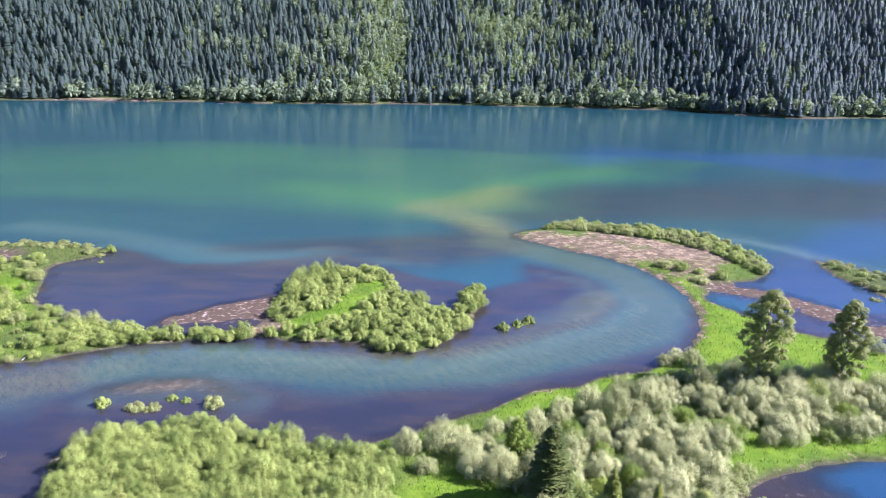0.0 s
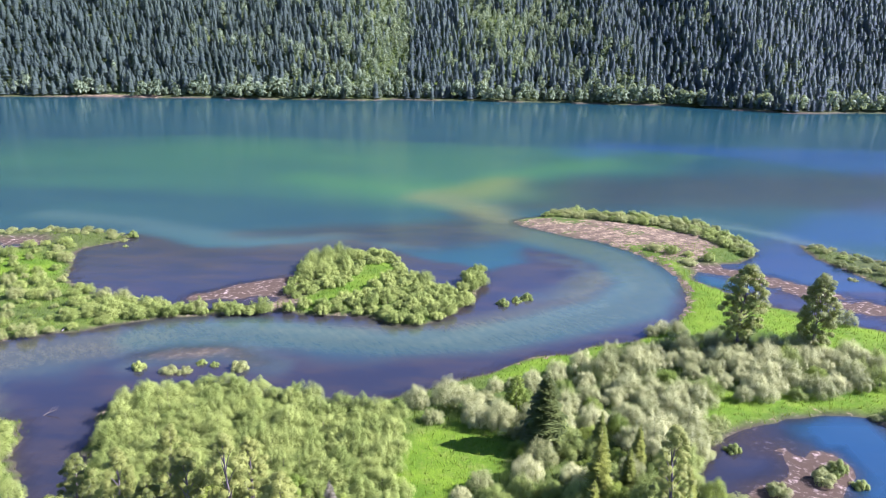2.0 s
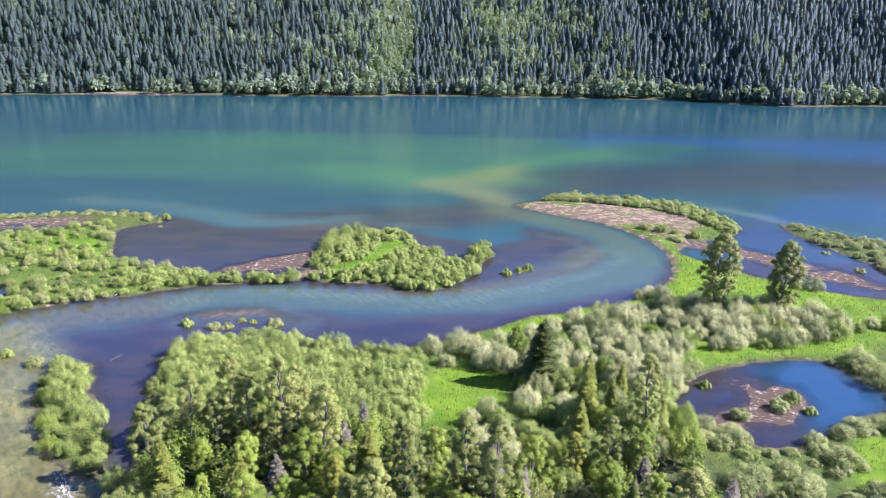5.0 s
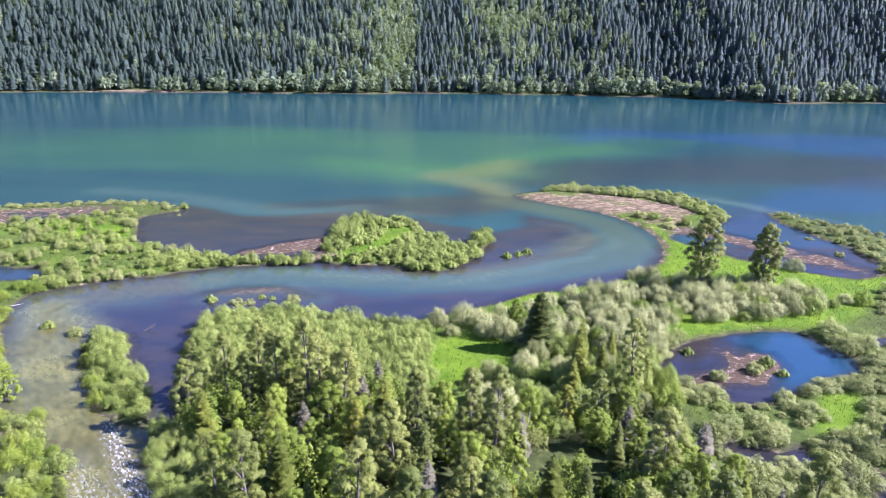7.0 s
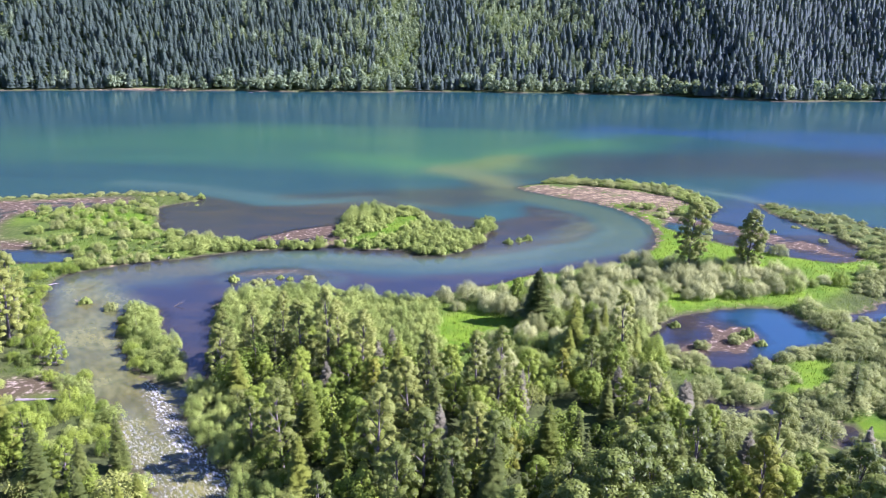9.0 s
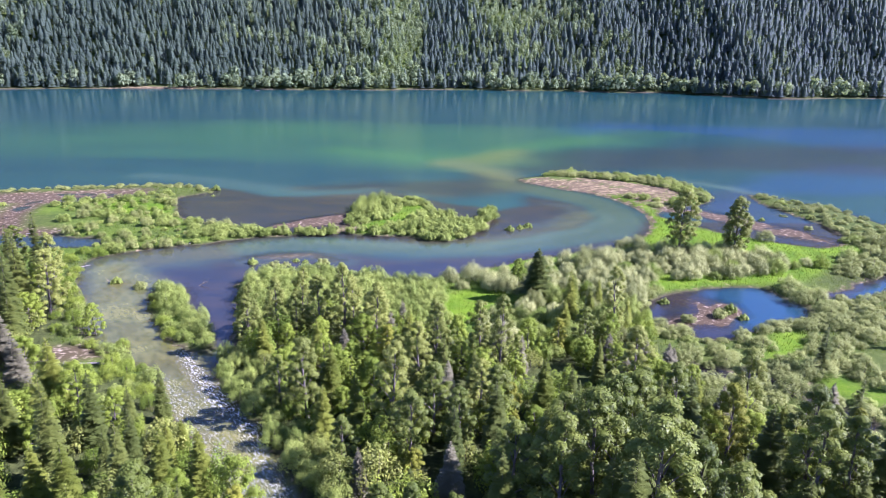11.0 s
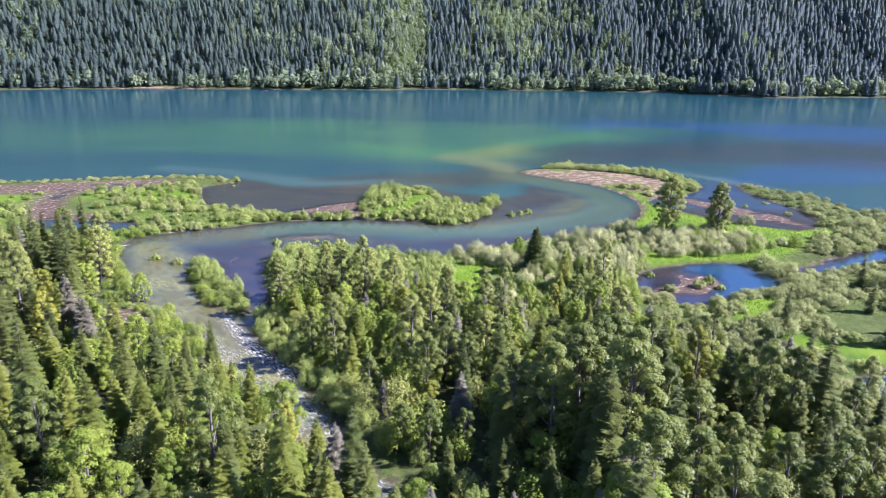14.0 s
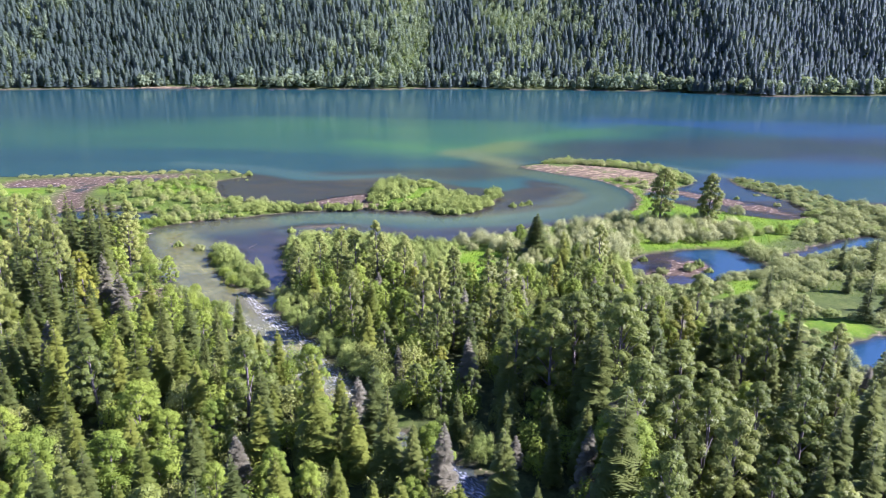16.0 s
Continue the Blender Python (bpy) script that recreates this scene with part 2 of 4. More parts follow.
def foliage(name, dark, light, per="object", through=0.35, rough=0.6, other=None):
    """Leaves: each tree and each leaf its own tone, some light passing through. other: haze colour, stronger eastward.
    """
    m, t, s = material(name)
    t.nodes.remove(s)
    if per == "object":
        tone = t.nodes.new("ShaderNodeObjectInfo").outputs["Random"]
    else:
        tone = t.nodes.new("ShaderNodeNewGeometry").outputs["Random Per Island"]
    leaf = t.nodes.new("ShaderNodeNewGeometry").outputs["Random Per Island"]
    both = times(t, times(t, tone, 0.56), times(t, leaf, 0.16), "ADD")
    tuft = noise_node(t, 0.45, 2)
    both = times(t, both, times(t, spread(t, tuft.outputs[0], 0.3, 0.7), 0.28), "ADD")
    if per != "object":
        patch, crown = noise_node(t, 0.02, 2), noise_node(t, 0.16, 1)
        wide = times(t, times(t, spread(t, patch.outputs[0], 0.35, 0.65), 0.45), times(t, spread(t, crown.outputs[0], 0.3, 0.7), 0.35), "ADD")
        both = times(t, times(t, both, 0.2), wide, "ADD")
    colour = mix(t, both, dark, light)
    # distance haze painted into the leaf colour, growing towards the east
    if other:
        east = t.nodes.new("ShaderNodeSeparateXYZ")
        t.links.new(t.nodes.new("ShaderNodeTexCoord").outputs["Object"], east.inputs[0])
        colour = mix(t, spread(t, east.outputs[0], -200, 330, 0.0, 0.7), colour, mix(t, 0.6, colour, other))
    d = node(t, "ShaderNodeBsdfPrincipled", Roughness=rough)
    d.inputs["Specular IOR Level"].default_value = 0.12
    tr = node(t, "ShaderNodeBsdfTranslucent")
    mx = node(t, "ShaderNodeMixShader", Fac=through)
    t.links.new(colour, d.inputs["Base Color"])
    t.links.new(mix(t, 0.35, colour, (0.30, 0.36, 0.03)), tr.inputs[0])
    t.links.new(d.outputs[0], mx.inputs[1])
    t.links.new(tr.outputs[0], mx.inputs[2])
    t.links.new(mx.outputs[0], t.nodes["Material Output"].inputs[0])
    return m


SPRUCE = foliage("spruce_needles", (0.030, 0.048, 0.011), (0.130, 0.152, 0.025), through=0.2)
HEMLOCK = foliage("hemlock_needles", (0.056, 0.080, 0.010), (0.190, 0.215, 0.026), through=0.26)
COTTON = foliage("cottonwood_leaves", (0.082, 0.108, 0.018), (0.265, 0.288, 0.052), through=0.30, rough=0.5)
POPLAR = foliage("poplar_leaves", (0.044, 0.068, 0.010), (0.160, 0.190, 0.028), through=0.20, rough=0.45)
ALDER = foliage("alder_leaves", (0.074, 0.126, 0.010), (0.248, 0.308, 0.030), through=0.36)
GOLDEN = foliage("yellow_green_leaves", (0.112, 0.126, 0.010), (0.250, 0.258, 0.024), through=0.30)
SILVER = foliage("silver_willow_leaves", (0.130, 0.152, 0.034), (0.430, 0.442, 0.150), through=0.22, rough=0.5)
WILLOW = foliage("willow_leaves", (0.108, 0.156, 0.021), (0.300, 0.352, 0.066), through=0.30)
MARSH = foliage("marsh_willow_leaves", (0.122, 0.148, 0.032), (0.310, 0.335, 0.088), through=0.28)
DEADWOOD = foliage("bare_twigs", (0.080, 0.076, 0.038), (0.175, 0.165, 0.090), through=0.05, rough=0.8)
# paler, bluer needles: aerial haze over the far slope put into the colour
FAR_FIR = foliage("hazy_far_fir_needles", (0.064, 0.096, 0.076), (0.122, 0.166, 0.116), "island", through=0.7, other=(0.120, 0.158, 0.178))
FAR_LEAF = foliage("far_broadleaf", (0.084, 0.122, 0.056), (0.215, 0.270, 0.125), "island", through=0.42)
BLADES = foliage("grass_blades", (0.050, 0.100, 0.003), (0.118, 0.182, 0.007), "island", through=0.3)


def bark_material(name, dark, light):
    m, t, s = material(name)
    co = t.nodes.new("ShaderNodeTexCoord").outputs["Object"]
    n = noise_node(t, 3.0, 5, 0.7, co)
    t.links.new(mix(t, spread(t, n.outputs[0], 0.3, 0.7), dark, light), s.inputs["Base Color"])
    s.inputs["Roughness"].default_value = 0.9
    bump(t, s, noise_node(t, 14, 4, 0.7, co).outputs[0], 0.6, 0.03)
    return m


BARK = bark_material("grey_brown_bark", (0.055, 0.042, 0.032), (0.19, 0.16, 0.13))
STEMS = bark_material("willow_stems", (0.07, 0.055, 0.035), (0.18, 0.15, 0.10))
DRIFT = bark_material("bleached_driftwood", (0.15, 0.125, 0.10), (0.33, 0.29, 0.24))
ROCK = bark_material("river_stone", (0.09, 0.085, 0.075), (0.27, 0.25, 0.22))


def ground_material():
    """Grass, dead weed and sand, mud and gravel, forest floor, by the masks of the sheet."""
    m, t, s = material("delta_ground")
    mask = t.nodes.new("ShaderNodeSeparateColor")
    a = t.nodes.new("ShaderNodeAttribute")
    a.attribute_name = "mask"
    t.links.new(a.outputs["Color"], mask.inputs[0])
    big, mid, fine = noise_node(t, 0.12, 4), noise_node(t, 0.7, 5, 0.7), noise_node(t, 5, 5, 0.75)
    grass = mix(t, spread(t, big.outputs[0], 0.35, 0.65), (0.055, 0.118, 0.002), (0.120, 0.198, 0.004))
    grass = mix(t, spread(t, mid.outputs[0], 0.52, 0.85), grass, (0.17, 0.185, 0.03))
    grass = mix(t, times(t, spread(t, fine.outputs[0], 0.42, 0.66), 0.7), grass, (0.048, 0.088, 0.010))
    litter = mix(t, spread(t, mid.outputs[0], 0.35, 0.65), (0.028, 0.034, 0.012), (0.065, 0.075, 0.02))
    sand = mix(t, spread(t, mid.outputs[0], 0.38, 0.62), (0.090, 0.066, 0.026), (0.270, 0.212, 0.105))
    sand = mix(t, times(t, spread(t, fine.outputs[0], 0.5, 0.65), 0.7), sand, (0.11, 0.085, 0.055))
    sand = mix(t, times(t, spread(t, noise_node(t, 0.3, 5, 0.7).outputs[0], 0.42, 0.56), 0.8), sand, (0.070, 0.052, 0.026))
    mud = mix(t, spread(t, mid.outputs[0], 0.54, 0.70), (0.066, 0.048, 0.025), (0.34, 0.275, 0.185))
    c = mix(t, mask.outputs[1], litter, grass)
    edge = times(t, spread(t, mid.outputs[0], 0.3, 0.7, -0.42, 0.42), mask.outputs[0], "ADD")
    c = mix(t, spread(t, edge, 0.4, 0.6), c, sand)
    c = mix(t, mask.outputs[2], c, mud)
    c = mix(t, times(t, a.outputs["Alpha"], 0.85), c, (0.055, 0.045, 0.030))
    t.links.new(c, s.inputs["Base Color"])
    s.inputs["Roughness"].default_value = 0.9
    s.inputs["Specular IOR Level"].default_value = 0.06
    bump(t, s, times(t, mid.outputs[0], fine.outputs[0], "ADD"), 0.8, 0.25)
    return m


def water_material():
    """Lake and river: the body's colour by depth, silt and peat, with painted sky blue; a clear skin with ripples,
    foam on the rapids.
    """
    m, t, s = material("lake_water")
    mask, flow = t.nodes.new("ShaderNodeSeparateColor"), t.nodes.new("ShaderNodeSeparateColor")
    a, f = t.nodes.new("ShaderNodeAttribute"), t.nodes.new("ShaderNodeAttribute")
    a.attribute_name, f.attribute_name = "mask", "flow"
    t.links.new(a.outputs["Color"], mask.inputs[0])
    t.links.new(f.outputs["Color"], flow.inputs[0])
    co = t.nodes.new("ShaderNodeTexCoord").outputs["Object"]
    wide = t.nodes.new("ShaderNodeMapping")
    wide.inputs["Scale"].default_value = (0.35, 1.0, 1.0)
    t.links.new(co, wide.inputs[0])
    cloud = noise_node(t, 0.035, 3, 0.5, wide.outputs[0])
    deep = mix(t, spread(t, cloud.outputs[0], 0.35, 0.65), (0.007, 0.034, 0.036), (0.009, 0.041, 0.038))
    c = mix(t, mask.outputs[1], deep, (0.024, 0.088, 0.030))
    # blue of the reflected sky, mixed into the body colour
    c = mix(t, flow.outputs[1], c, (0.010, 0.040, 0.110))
    mottle = noise_node(t, 0.16, 4, 0.6, wide.outputs[0])
    c = mix(t, mask.outputs[2], c, mix(t, spread(t, mottle.outputs[0], 0.4, 0.65), (0.015, 0.015, 0.016), (0.028, 0.022, 0.015)))
    c = mix(t, mask.outputs[0], c, (0.090, 0.140, 0.082))
    along = t.nodes.new("ShaderNodeMapping")
    along.vector_type = "TEXTURE"
    along.inputs["Rotation"].default_value = (0, 0, radians(127))
    along.inputs["Scale"].default_value = (1.7, 0.75, 1.0)
    t.links.new(co, along.inputs[0])
    froth = noise_node(t, 1.7, 8, 0.8, along.outputs[0])
    bed = noise_node(t, 0.55, 6, 0.75, along.outputs[0])
    c = mix(t, flow.outputs[2], c, mix(t, spread(t, bed.outputs[0], 0.36, 0.64), (0.062, 0.068, 0.009), (0.150, 0.144, 0.032)))
    foam = times(t, flow.outputs[0], spread(t, froth.outputs[0], 0.49, 0.62))
    c = mix(t, foam, c, (0.75, 0.77, 0.78))
    t.links.new(c, s.inputs["Base Color"])
    s.inputs["IOR"].default_value = 1.333
    rough = times(t, spread(t, flow.outputs[1], 0, 1, 0.17, 0.26), times(t, foam, 0.6), "ADD")
    t.links.new(rough, s.inputs["Roughness"])
    t.links.new(times(t, a.outputs["Alpha"], foam, "MAXIMUM"), s.inputs["Alpha"])
    r1, r2 = noise_node(t, 1.3, 3, 0.6, wide.outputs[0]), noise_node(t, 0.18, 3, 0.6, wide.outputs[0])
    waves = times(t, r1.outputs[0], times(t, r2.outputs[0], 2.0), "ADD")
    bump(t, s, times(t, waves, times(t, foam, 3.0), "ADD"), 0.16, 0.10)
    return m


GROUND, WATER = ground_material(), water_material()

# ---- ground and water ----
xs = axis((-2400, -700, 60), (-700, -220, 14), (-220, 230, 2.5), (230, 700, 18), (700, 2400, 60))
ys = axis((-2400, -300, 70), (-300, -60, 8), (-60, 262, 2.3), (262, 560, 25), (560, 860, 8), (860, 2400, 50))
gx, gy = np.meshgrid(xs, ys)
gz = ground_height(gx, gy)
gd, gmud, ginl = shore_distance(gx, gy), mudflat(gx, gy), far_inland(gx, gy)


def is_forest(x, y):
    """Where the floodplain carries closed forest, 0 to 1."""
    w = ramp(inside_by(x, y, np.array(FOREST_WEST, float)), -6, 1)
    e = ramp(inside_by(x, y, np.array(FOREST_EAST, float)), -6, 1)
    return np.maximum(w, e)


FOREST_WEST = [(-320, 96), (-150, 100), (-101, 97), (-93, 84), (-86, 70), (-80, 50), (-64, 45), (-53, 37), (-44, 27), (-37, 17), (-28, 7),
               (-18, -5), (-6, -18), (7, -33), (26, -66), (16, -500), (-320, -500)]
FOREST_EAST = [(-45, 67), (-30, 71), (-12, 68), (0, 60), (8, 61), (18, 57), (28, 63), (36, 64), (36, 56), (37, 44), (45, 34), (54, 22), (64, 12), (82, 6), (120, -4), (300, -40),
               (300, -500), (60, -140), (34, -60), (18, -36), (4, -16), (-10, 0), (-18, 12), (-25, 25), (-33, 38), (-41, 52)]
lush_strips = [[(70, 178, 5), (71, 160, 7), (66, 145, 7), (56, 136, 5), (34, 124, 4), (14, 113, 4)], [(76, 140, 8), (88, 128, 9), (112, 130, 6)],
               [(50, 99, 5), (66, 103, 5), (84, 106, 5)], [(4, 85, 8), (-1, 78, 6)], [(-28, 147, 6), (-20, 156, 5), (-14, 174, 5)], [(-190, 160, 14), (-165, 158, 8)],
               [(-105, 165, 8), (-120, 172, 8)], [(88, 110, 6), (97, 119, 6), (104, 131, 5)], [(68, 68, 3), (61, 58, 2.5)], [(67, 46, 3.5)], [(38, 42, 3)], [(72, 42, 3), (80, 40, 4)], [(16, 48, 4), (24, 46, 4)]]
lush_ground = np.max([ramp(stroke(gx, gy, q), -3, 2) for q in lush_strips], 0)
grassy = ramp(gd, 0.2, 1.2) * (1 - 0.85 * is_forest(gx, gy)) * (ginl < 0) * (0.42 + 0.2 * grain(gx, gy, 15, 15) + 0.55 * lush_ground)
grassy = grassy + 0.35 * ramp(ginl, 4, 14)
grassy = grassy * (1 - 0.5 * ramp(gx, 92, 102) * (1 - lush_ground)) * (1 - 0.5 * ramp(gy, 178, 186) * (gx < -90))
grassy = grassy * (1 - 0.45 * ramp(118 - gy, 0, 8) * ramp(gx, 38, 46) * (1 - lush_ground))
sandy = ramp(stroke(gx, gy, [(30, 222, 5), (48, 220, 9), (66, 212, 9), (82, 202, 7)]), -3, 2) * np.clip(0.9 + 0.45 * grain(gx, gy, 6, 16) + 0.35 * grain(gx, gy, 14, 17), 0, 1)
sandy = np.maximum(sandy, ramp(stroke(gx, gy, [(-51, 119.5, 5), (-42, 121, 4)]), -2, 2))
sandy = np.maximum(sandy, 0.8 * ramp(stroke(gx, gy, [(36, 219, 5), (50, 213, 8), (64, 203, 9), (75, 194, 7), (72, 186, 6)]), -3, 2) * np.clip(0.85 + 0.5 * grain(gx, gy, 7, 18), 0, 1))
sandy = np.maximum(sandy, ramp(stroke(gx, gy, [(-42, 143, 3), (-35, 146, 4)]), -2, 2))
sandy = np.maximum(sandy, 0.9 * ramp(stroke(gx, gy, [(-160, 182, 6), (-130, 190, 5)]), -4, 3))
rim = ramp(1.3 - np.abs(gd - 0.6), 0, 0.8)
outer_bend = ramp(stroke(gx, gy, [(30, 220, 4), (46, 206, 4), (61, 187, 4), (65, 168, 4), (60, 150, 4), (54, 140, 3)]), -1, 2)
sandy = np.maximum(sandy, rim * np.maximum(0.85 * outer_bend, 0.34 + 0.3 * grain(gx, gy, 11, 14)))
sandy = np.maximum(sandy, ramp(7 - np.abs(ginl - 4), 0, 3) * ramp(stroke(gx, gy, [(-320, 612, 12), (-262, 634, 20)]), -6, 4))
sandy = np.maximum(sandy, 0.12 * ramp(3 - np.abs(ginl), 0, 2))
pink_bar = lambda x, y: ramp(stroke(x, y, [(-58, 116.5, 1.5), (-51, 119.5, 3.2), (-42, 121, 2.4), (-33, 115.5, 1.2)]) + 0.8 * grain(x, y, 5, 31), -2, 2)
muddy = np.maximum(np.maximum(gmud, ramp(-gd, -0.3, 0.8) * (ginl < -2)), 0.9 * ramp(stroke(gx, gy, [(-78, 55, 4), (-68, 60, 4)]), -3, 2))
muddy = muddy * (1 - 0.9 * pink_bar(gx, gy))
ground = sheet("ground", xs, ys, gz, [sandy, grassy, muddy, ramp(-gz, 0.0, 0.12) * (1 - 0.6 * rapid(gx, gy)) * (1 - 0.85 * pink_bar(gx, gy))], GROUND)
tagged(ground, "delta ground of bright grass, pale dead weed and mud below a forested slope", "ground", kind="structure")

wx = axis((-2400, -700, 80), (-700, -220, 12), (-220, -66, 3.2), (-66, 12, 1.3), (12, 230, 3.2), (230, 700, 20), (700, 2400, 80))
wy = axis((-160, -60, 6), (-60, 66, 1.4), (66, 262, 2.6), (262, 690, 9))
hx, hy = np.meshgrid(wx, wy)
hz = ground_height(hx, hy)
depth = np.maximum(-hz, 0)
wd = shore_distance(hx, hy)
wob_x, wob_y = hx + 14 * grain(hx, hy, 60, 21) + 5 * grain(hx, hy, 22, 22), hy + 9 * grain(hx, hy, 50, 23) + 3 * grain(hx, hy, 18, 24)
off = np.maximum(-wd, 0)
PLUME = np.array([(-420, 372), (-232, 388), (-136, 416), (-54, 410), (42, 394), (115, 396), (160, 372), (120, 340), (70, 300), (26, 262),
                  (24, 234), (-14, 240), (-60, 250), (-140, 262), (-260, 250), (-420, 240)], float)
plume = inside_by(hx + 0.4 * (wob_x - hx), hy + 0.4 * (wob_y - hy), PLUME)
silt = (0.35 * ramp(plume, -4, 8) + 0.35 * ramp(plume, 0, 60)) * (1 - 0.55 * ramp(-hx, 60, 300)) * (0.88 + 0.25 * grain(wob_x, wob_y * 2, 40, 27))
silt = np.maximum(silt, 0.95 * ramp(stroke(wob_x, wob_y, [(-62, 300, 14), (-20, 278, 16), (30, 285, 12), (70, 345, 20)]), -40, 25))
channel = [(-60, 126, 5), (-40, 130, 6), (-10, 125, 5), (10, 128, 6), (30, 137, 6), (48, 148, 7), (56, 164, 7), (53, 184, 6), (41, 200, 7), (22, 216, 7)]
silt = np.maximum(silt, 0.24 * ramp(stroke(hx, hy, channel), -4, 3))
peat = ramp(stroke(wob_x, wob_y, [(30, 252, 6), (60, 268, 16), (120, 284, 34), (200, 290, 40), (330, 290, 40)]), -18, 14) * 0.52
peat = np.maximum(peat, ramp(26 - off, 0, 16) * 0.95 * (hy < 160) * (1 - ramp(stroke(hx, hy, channel), -3, 2) * 0.9))
BAY = np.array([(-104, 196), (-92, 203), (-78, 195), (-67, 189), (-54, 192), (-42, 197), (-27, 203), (-16, 194), (-6, 185), (6, 179), (15, 172), (24, 180), (27, 196),
                (38, 190), (45, 180), (47, 164), (39, 153), (23, 142), (2, 130), (-14, 133), (-60, 140), (-104, 150)], float)
inner = inside_by(hx + 1.5 * grain(hx, hy, 12, 28), hy + 1.5 * grain(hx, hy, 9, 29), BAY)
peat = np.maximum(peat, 0.92 * ramp(inner, -1.2, 2.2))
rim_light = ramp(4.5 - np.abs(inner + 3.5), 0, 4) * ramp(hy, 120, 130) * (1 - ramp(hx, -36, -14) * ramp(hy, 164, 178))
pools = np.maximum(ramp(inside_by(hx, hy, POND_RING), -2, 2) * ramp(hx, 54, 64), ramp(stroke(hx, hy, [(98, 92, 3), (124, 108, 4)]), -2, 1))
pools = np.maximum(pools, 0.6 * ramp(stroke(hx, hy, [(-134, 131, 4), (-120, 129, 6), (-107, 128, 4)]), -2, 1))
pools = np.maximum(pools, ramp(stroke(hx, hy, [(74, 26, 6), (84, 29, 8)]), -2, 1))
peat = peat * (1 - 0.85 * pools)
silt = silt * (1 - 0.8 * ramp(stroke(wob_x, wob_y, [(330, 330, 60), (190, 345, 24)]), -30, 20))
east_shelf = ramp(stroke(hx, hy, [(84, 180, 12), (104, 165, 16), (104, 190, 14), (110, 200, 10)]), -6, 4)
peat = np.maximum(peat, 0.30 * ramp(stroke(hx, hy, channel), -6, 4))
peat = np.maximum(peat, 0.4 * east_shelf)
peat = np.maximum(peat, 0.72 * ramp(stroke(hx, hy, [(-60, 203, 2), (-30, 209, 6), (-4, 206, 14), (20, 216, 12), (16, 236, 6)]), -10, 6))
sand_bar = 0.30 * ramp(0.75 - depth, 0, 0.6) * shoal(hx, hy)
sand_bar = np.maximum(sand_bar, 0.16 * ramp(stroke(wob_x, wob_y, [(24, 232, 3), (18, 248, 8), (4, 262, 9)]), -12, 6))
sand_bar = np.maximum(sand_bar, 0.18 * ramp(stroke(hx, hy, [(-130, 224, 4), (-100, 216, 4), (-58, 196, 5), (-30, 198, 3)]), -7, 4))
sand_bar = np.maximum(sand_bar, 0.15 * rim_light)
sand_bar = np.maximum(sand_bar, 0.34 * ramp(stroke(hx, hy, [(88, 228, 1.5), (103, 222, 2), (112, 213, 2.2), (119, 200, 2.2), (127, 190, 2.5)]), -3, 2))
clear = 1 - 0.5 * ramp(0.5 - depth, 0.0, 0.45) - 0.5 * pink_bar(hx, hy)
# wind-ruffled water: sets the roughness and the painted sky reflection
wind_sheen = ramp(stroke(wob_x, wob_y, [(70, 372, 3), (112, 402, 8), (155, 396, 10), (200, 380, 20), (245, 355, 40), (340, 330, 60)]), -24, 14)
wind_sheen = np.maximum(wind_sheen, 0.8 * ramp(stroke(hx, hy, [(104, 172, 6), (108, 196, 8), (124, 214, 8), (150, 225, 20), (190, 240, 30)]), -10, 8))
olive = ramp(stroke(hx, hy, [(-90, 106, 5), (-82, 92, 7), (-74, 77, 8), (-64, 62, 8), (-52, 46, 9), (-36, 24, 9), (-20, 2, 8)]), -6, 5) * (0.92 + 0.2 * grain(hx, hy, 7, 25))
olive = np.maximum(olive, 0.3 * ramp(stroke(hx, hy, [(-96, 112, 4), (-76, 118, 5), (-58, 127, 4)]), -7, 3))
olive = np.maximum(olive, 0.2 * ramp(stroke(hx, hy, channel), -6, 4))
# painted sky blue on the open lake, the pools and the east inlet
wind_sheen = np.maximum(np.maximum(0.36 * wind_sheen, 0.25 * pools), 0.42 * east_shelf * (0.8 + 0.3 * grain(hx, hy, 8, 30)))
inner_bar = ramp(stroke(hx, hy, [(-52, 131, 2), (-20, 131, 3), (6, 133, 3.5), (24, 143, 4), (38, 155, 4), (45, 170, 3)]), -5, 3)
olive = np.maximum(olive, 0.42 * ramp(stroke(wob_x, wob_y, [(26, 226, 4), (18, 246, 8), (4, 262, 9), (40, 290, 6)]), -14, 6))
olive = np.maximum(olive, 0.25 * inner_bar * (1 + 0.3 * grain(hx, hy, 9, 26)))
water = sheet("water", wx, wy, np.zeros_like(hz), [sand_bar, silt, peat * (1 - 0.85 * olive), clear], WATER)
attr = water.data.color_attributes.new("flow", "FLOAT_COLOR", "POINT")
attr.data.foreach_set("color", np.stack([rapid(hx, hy), wind_sheen, olive, np.ones_like(hz)], -1).reshape(-1).astype(np.float32))
tagged(water, "calm teal green lake and river with brown shallows", "water", kind="structure")


# ---- mesh builders for plants ----
def joined(name, pieces, material):
    """One mesh from (verts, faces) pieces; faces of one size in each piece."""
    verts, faces, base = [], [], 0
    for v, f in pieces:
        verts.append(v)
        faces.extend((f + base).tolist())
        base += len(v)
    me = bpy.data.meshes.new(name)
    me.from_pydata(np.concatenate(verts).tolist(), [], faces)
    me.materials.append(material)
    return me


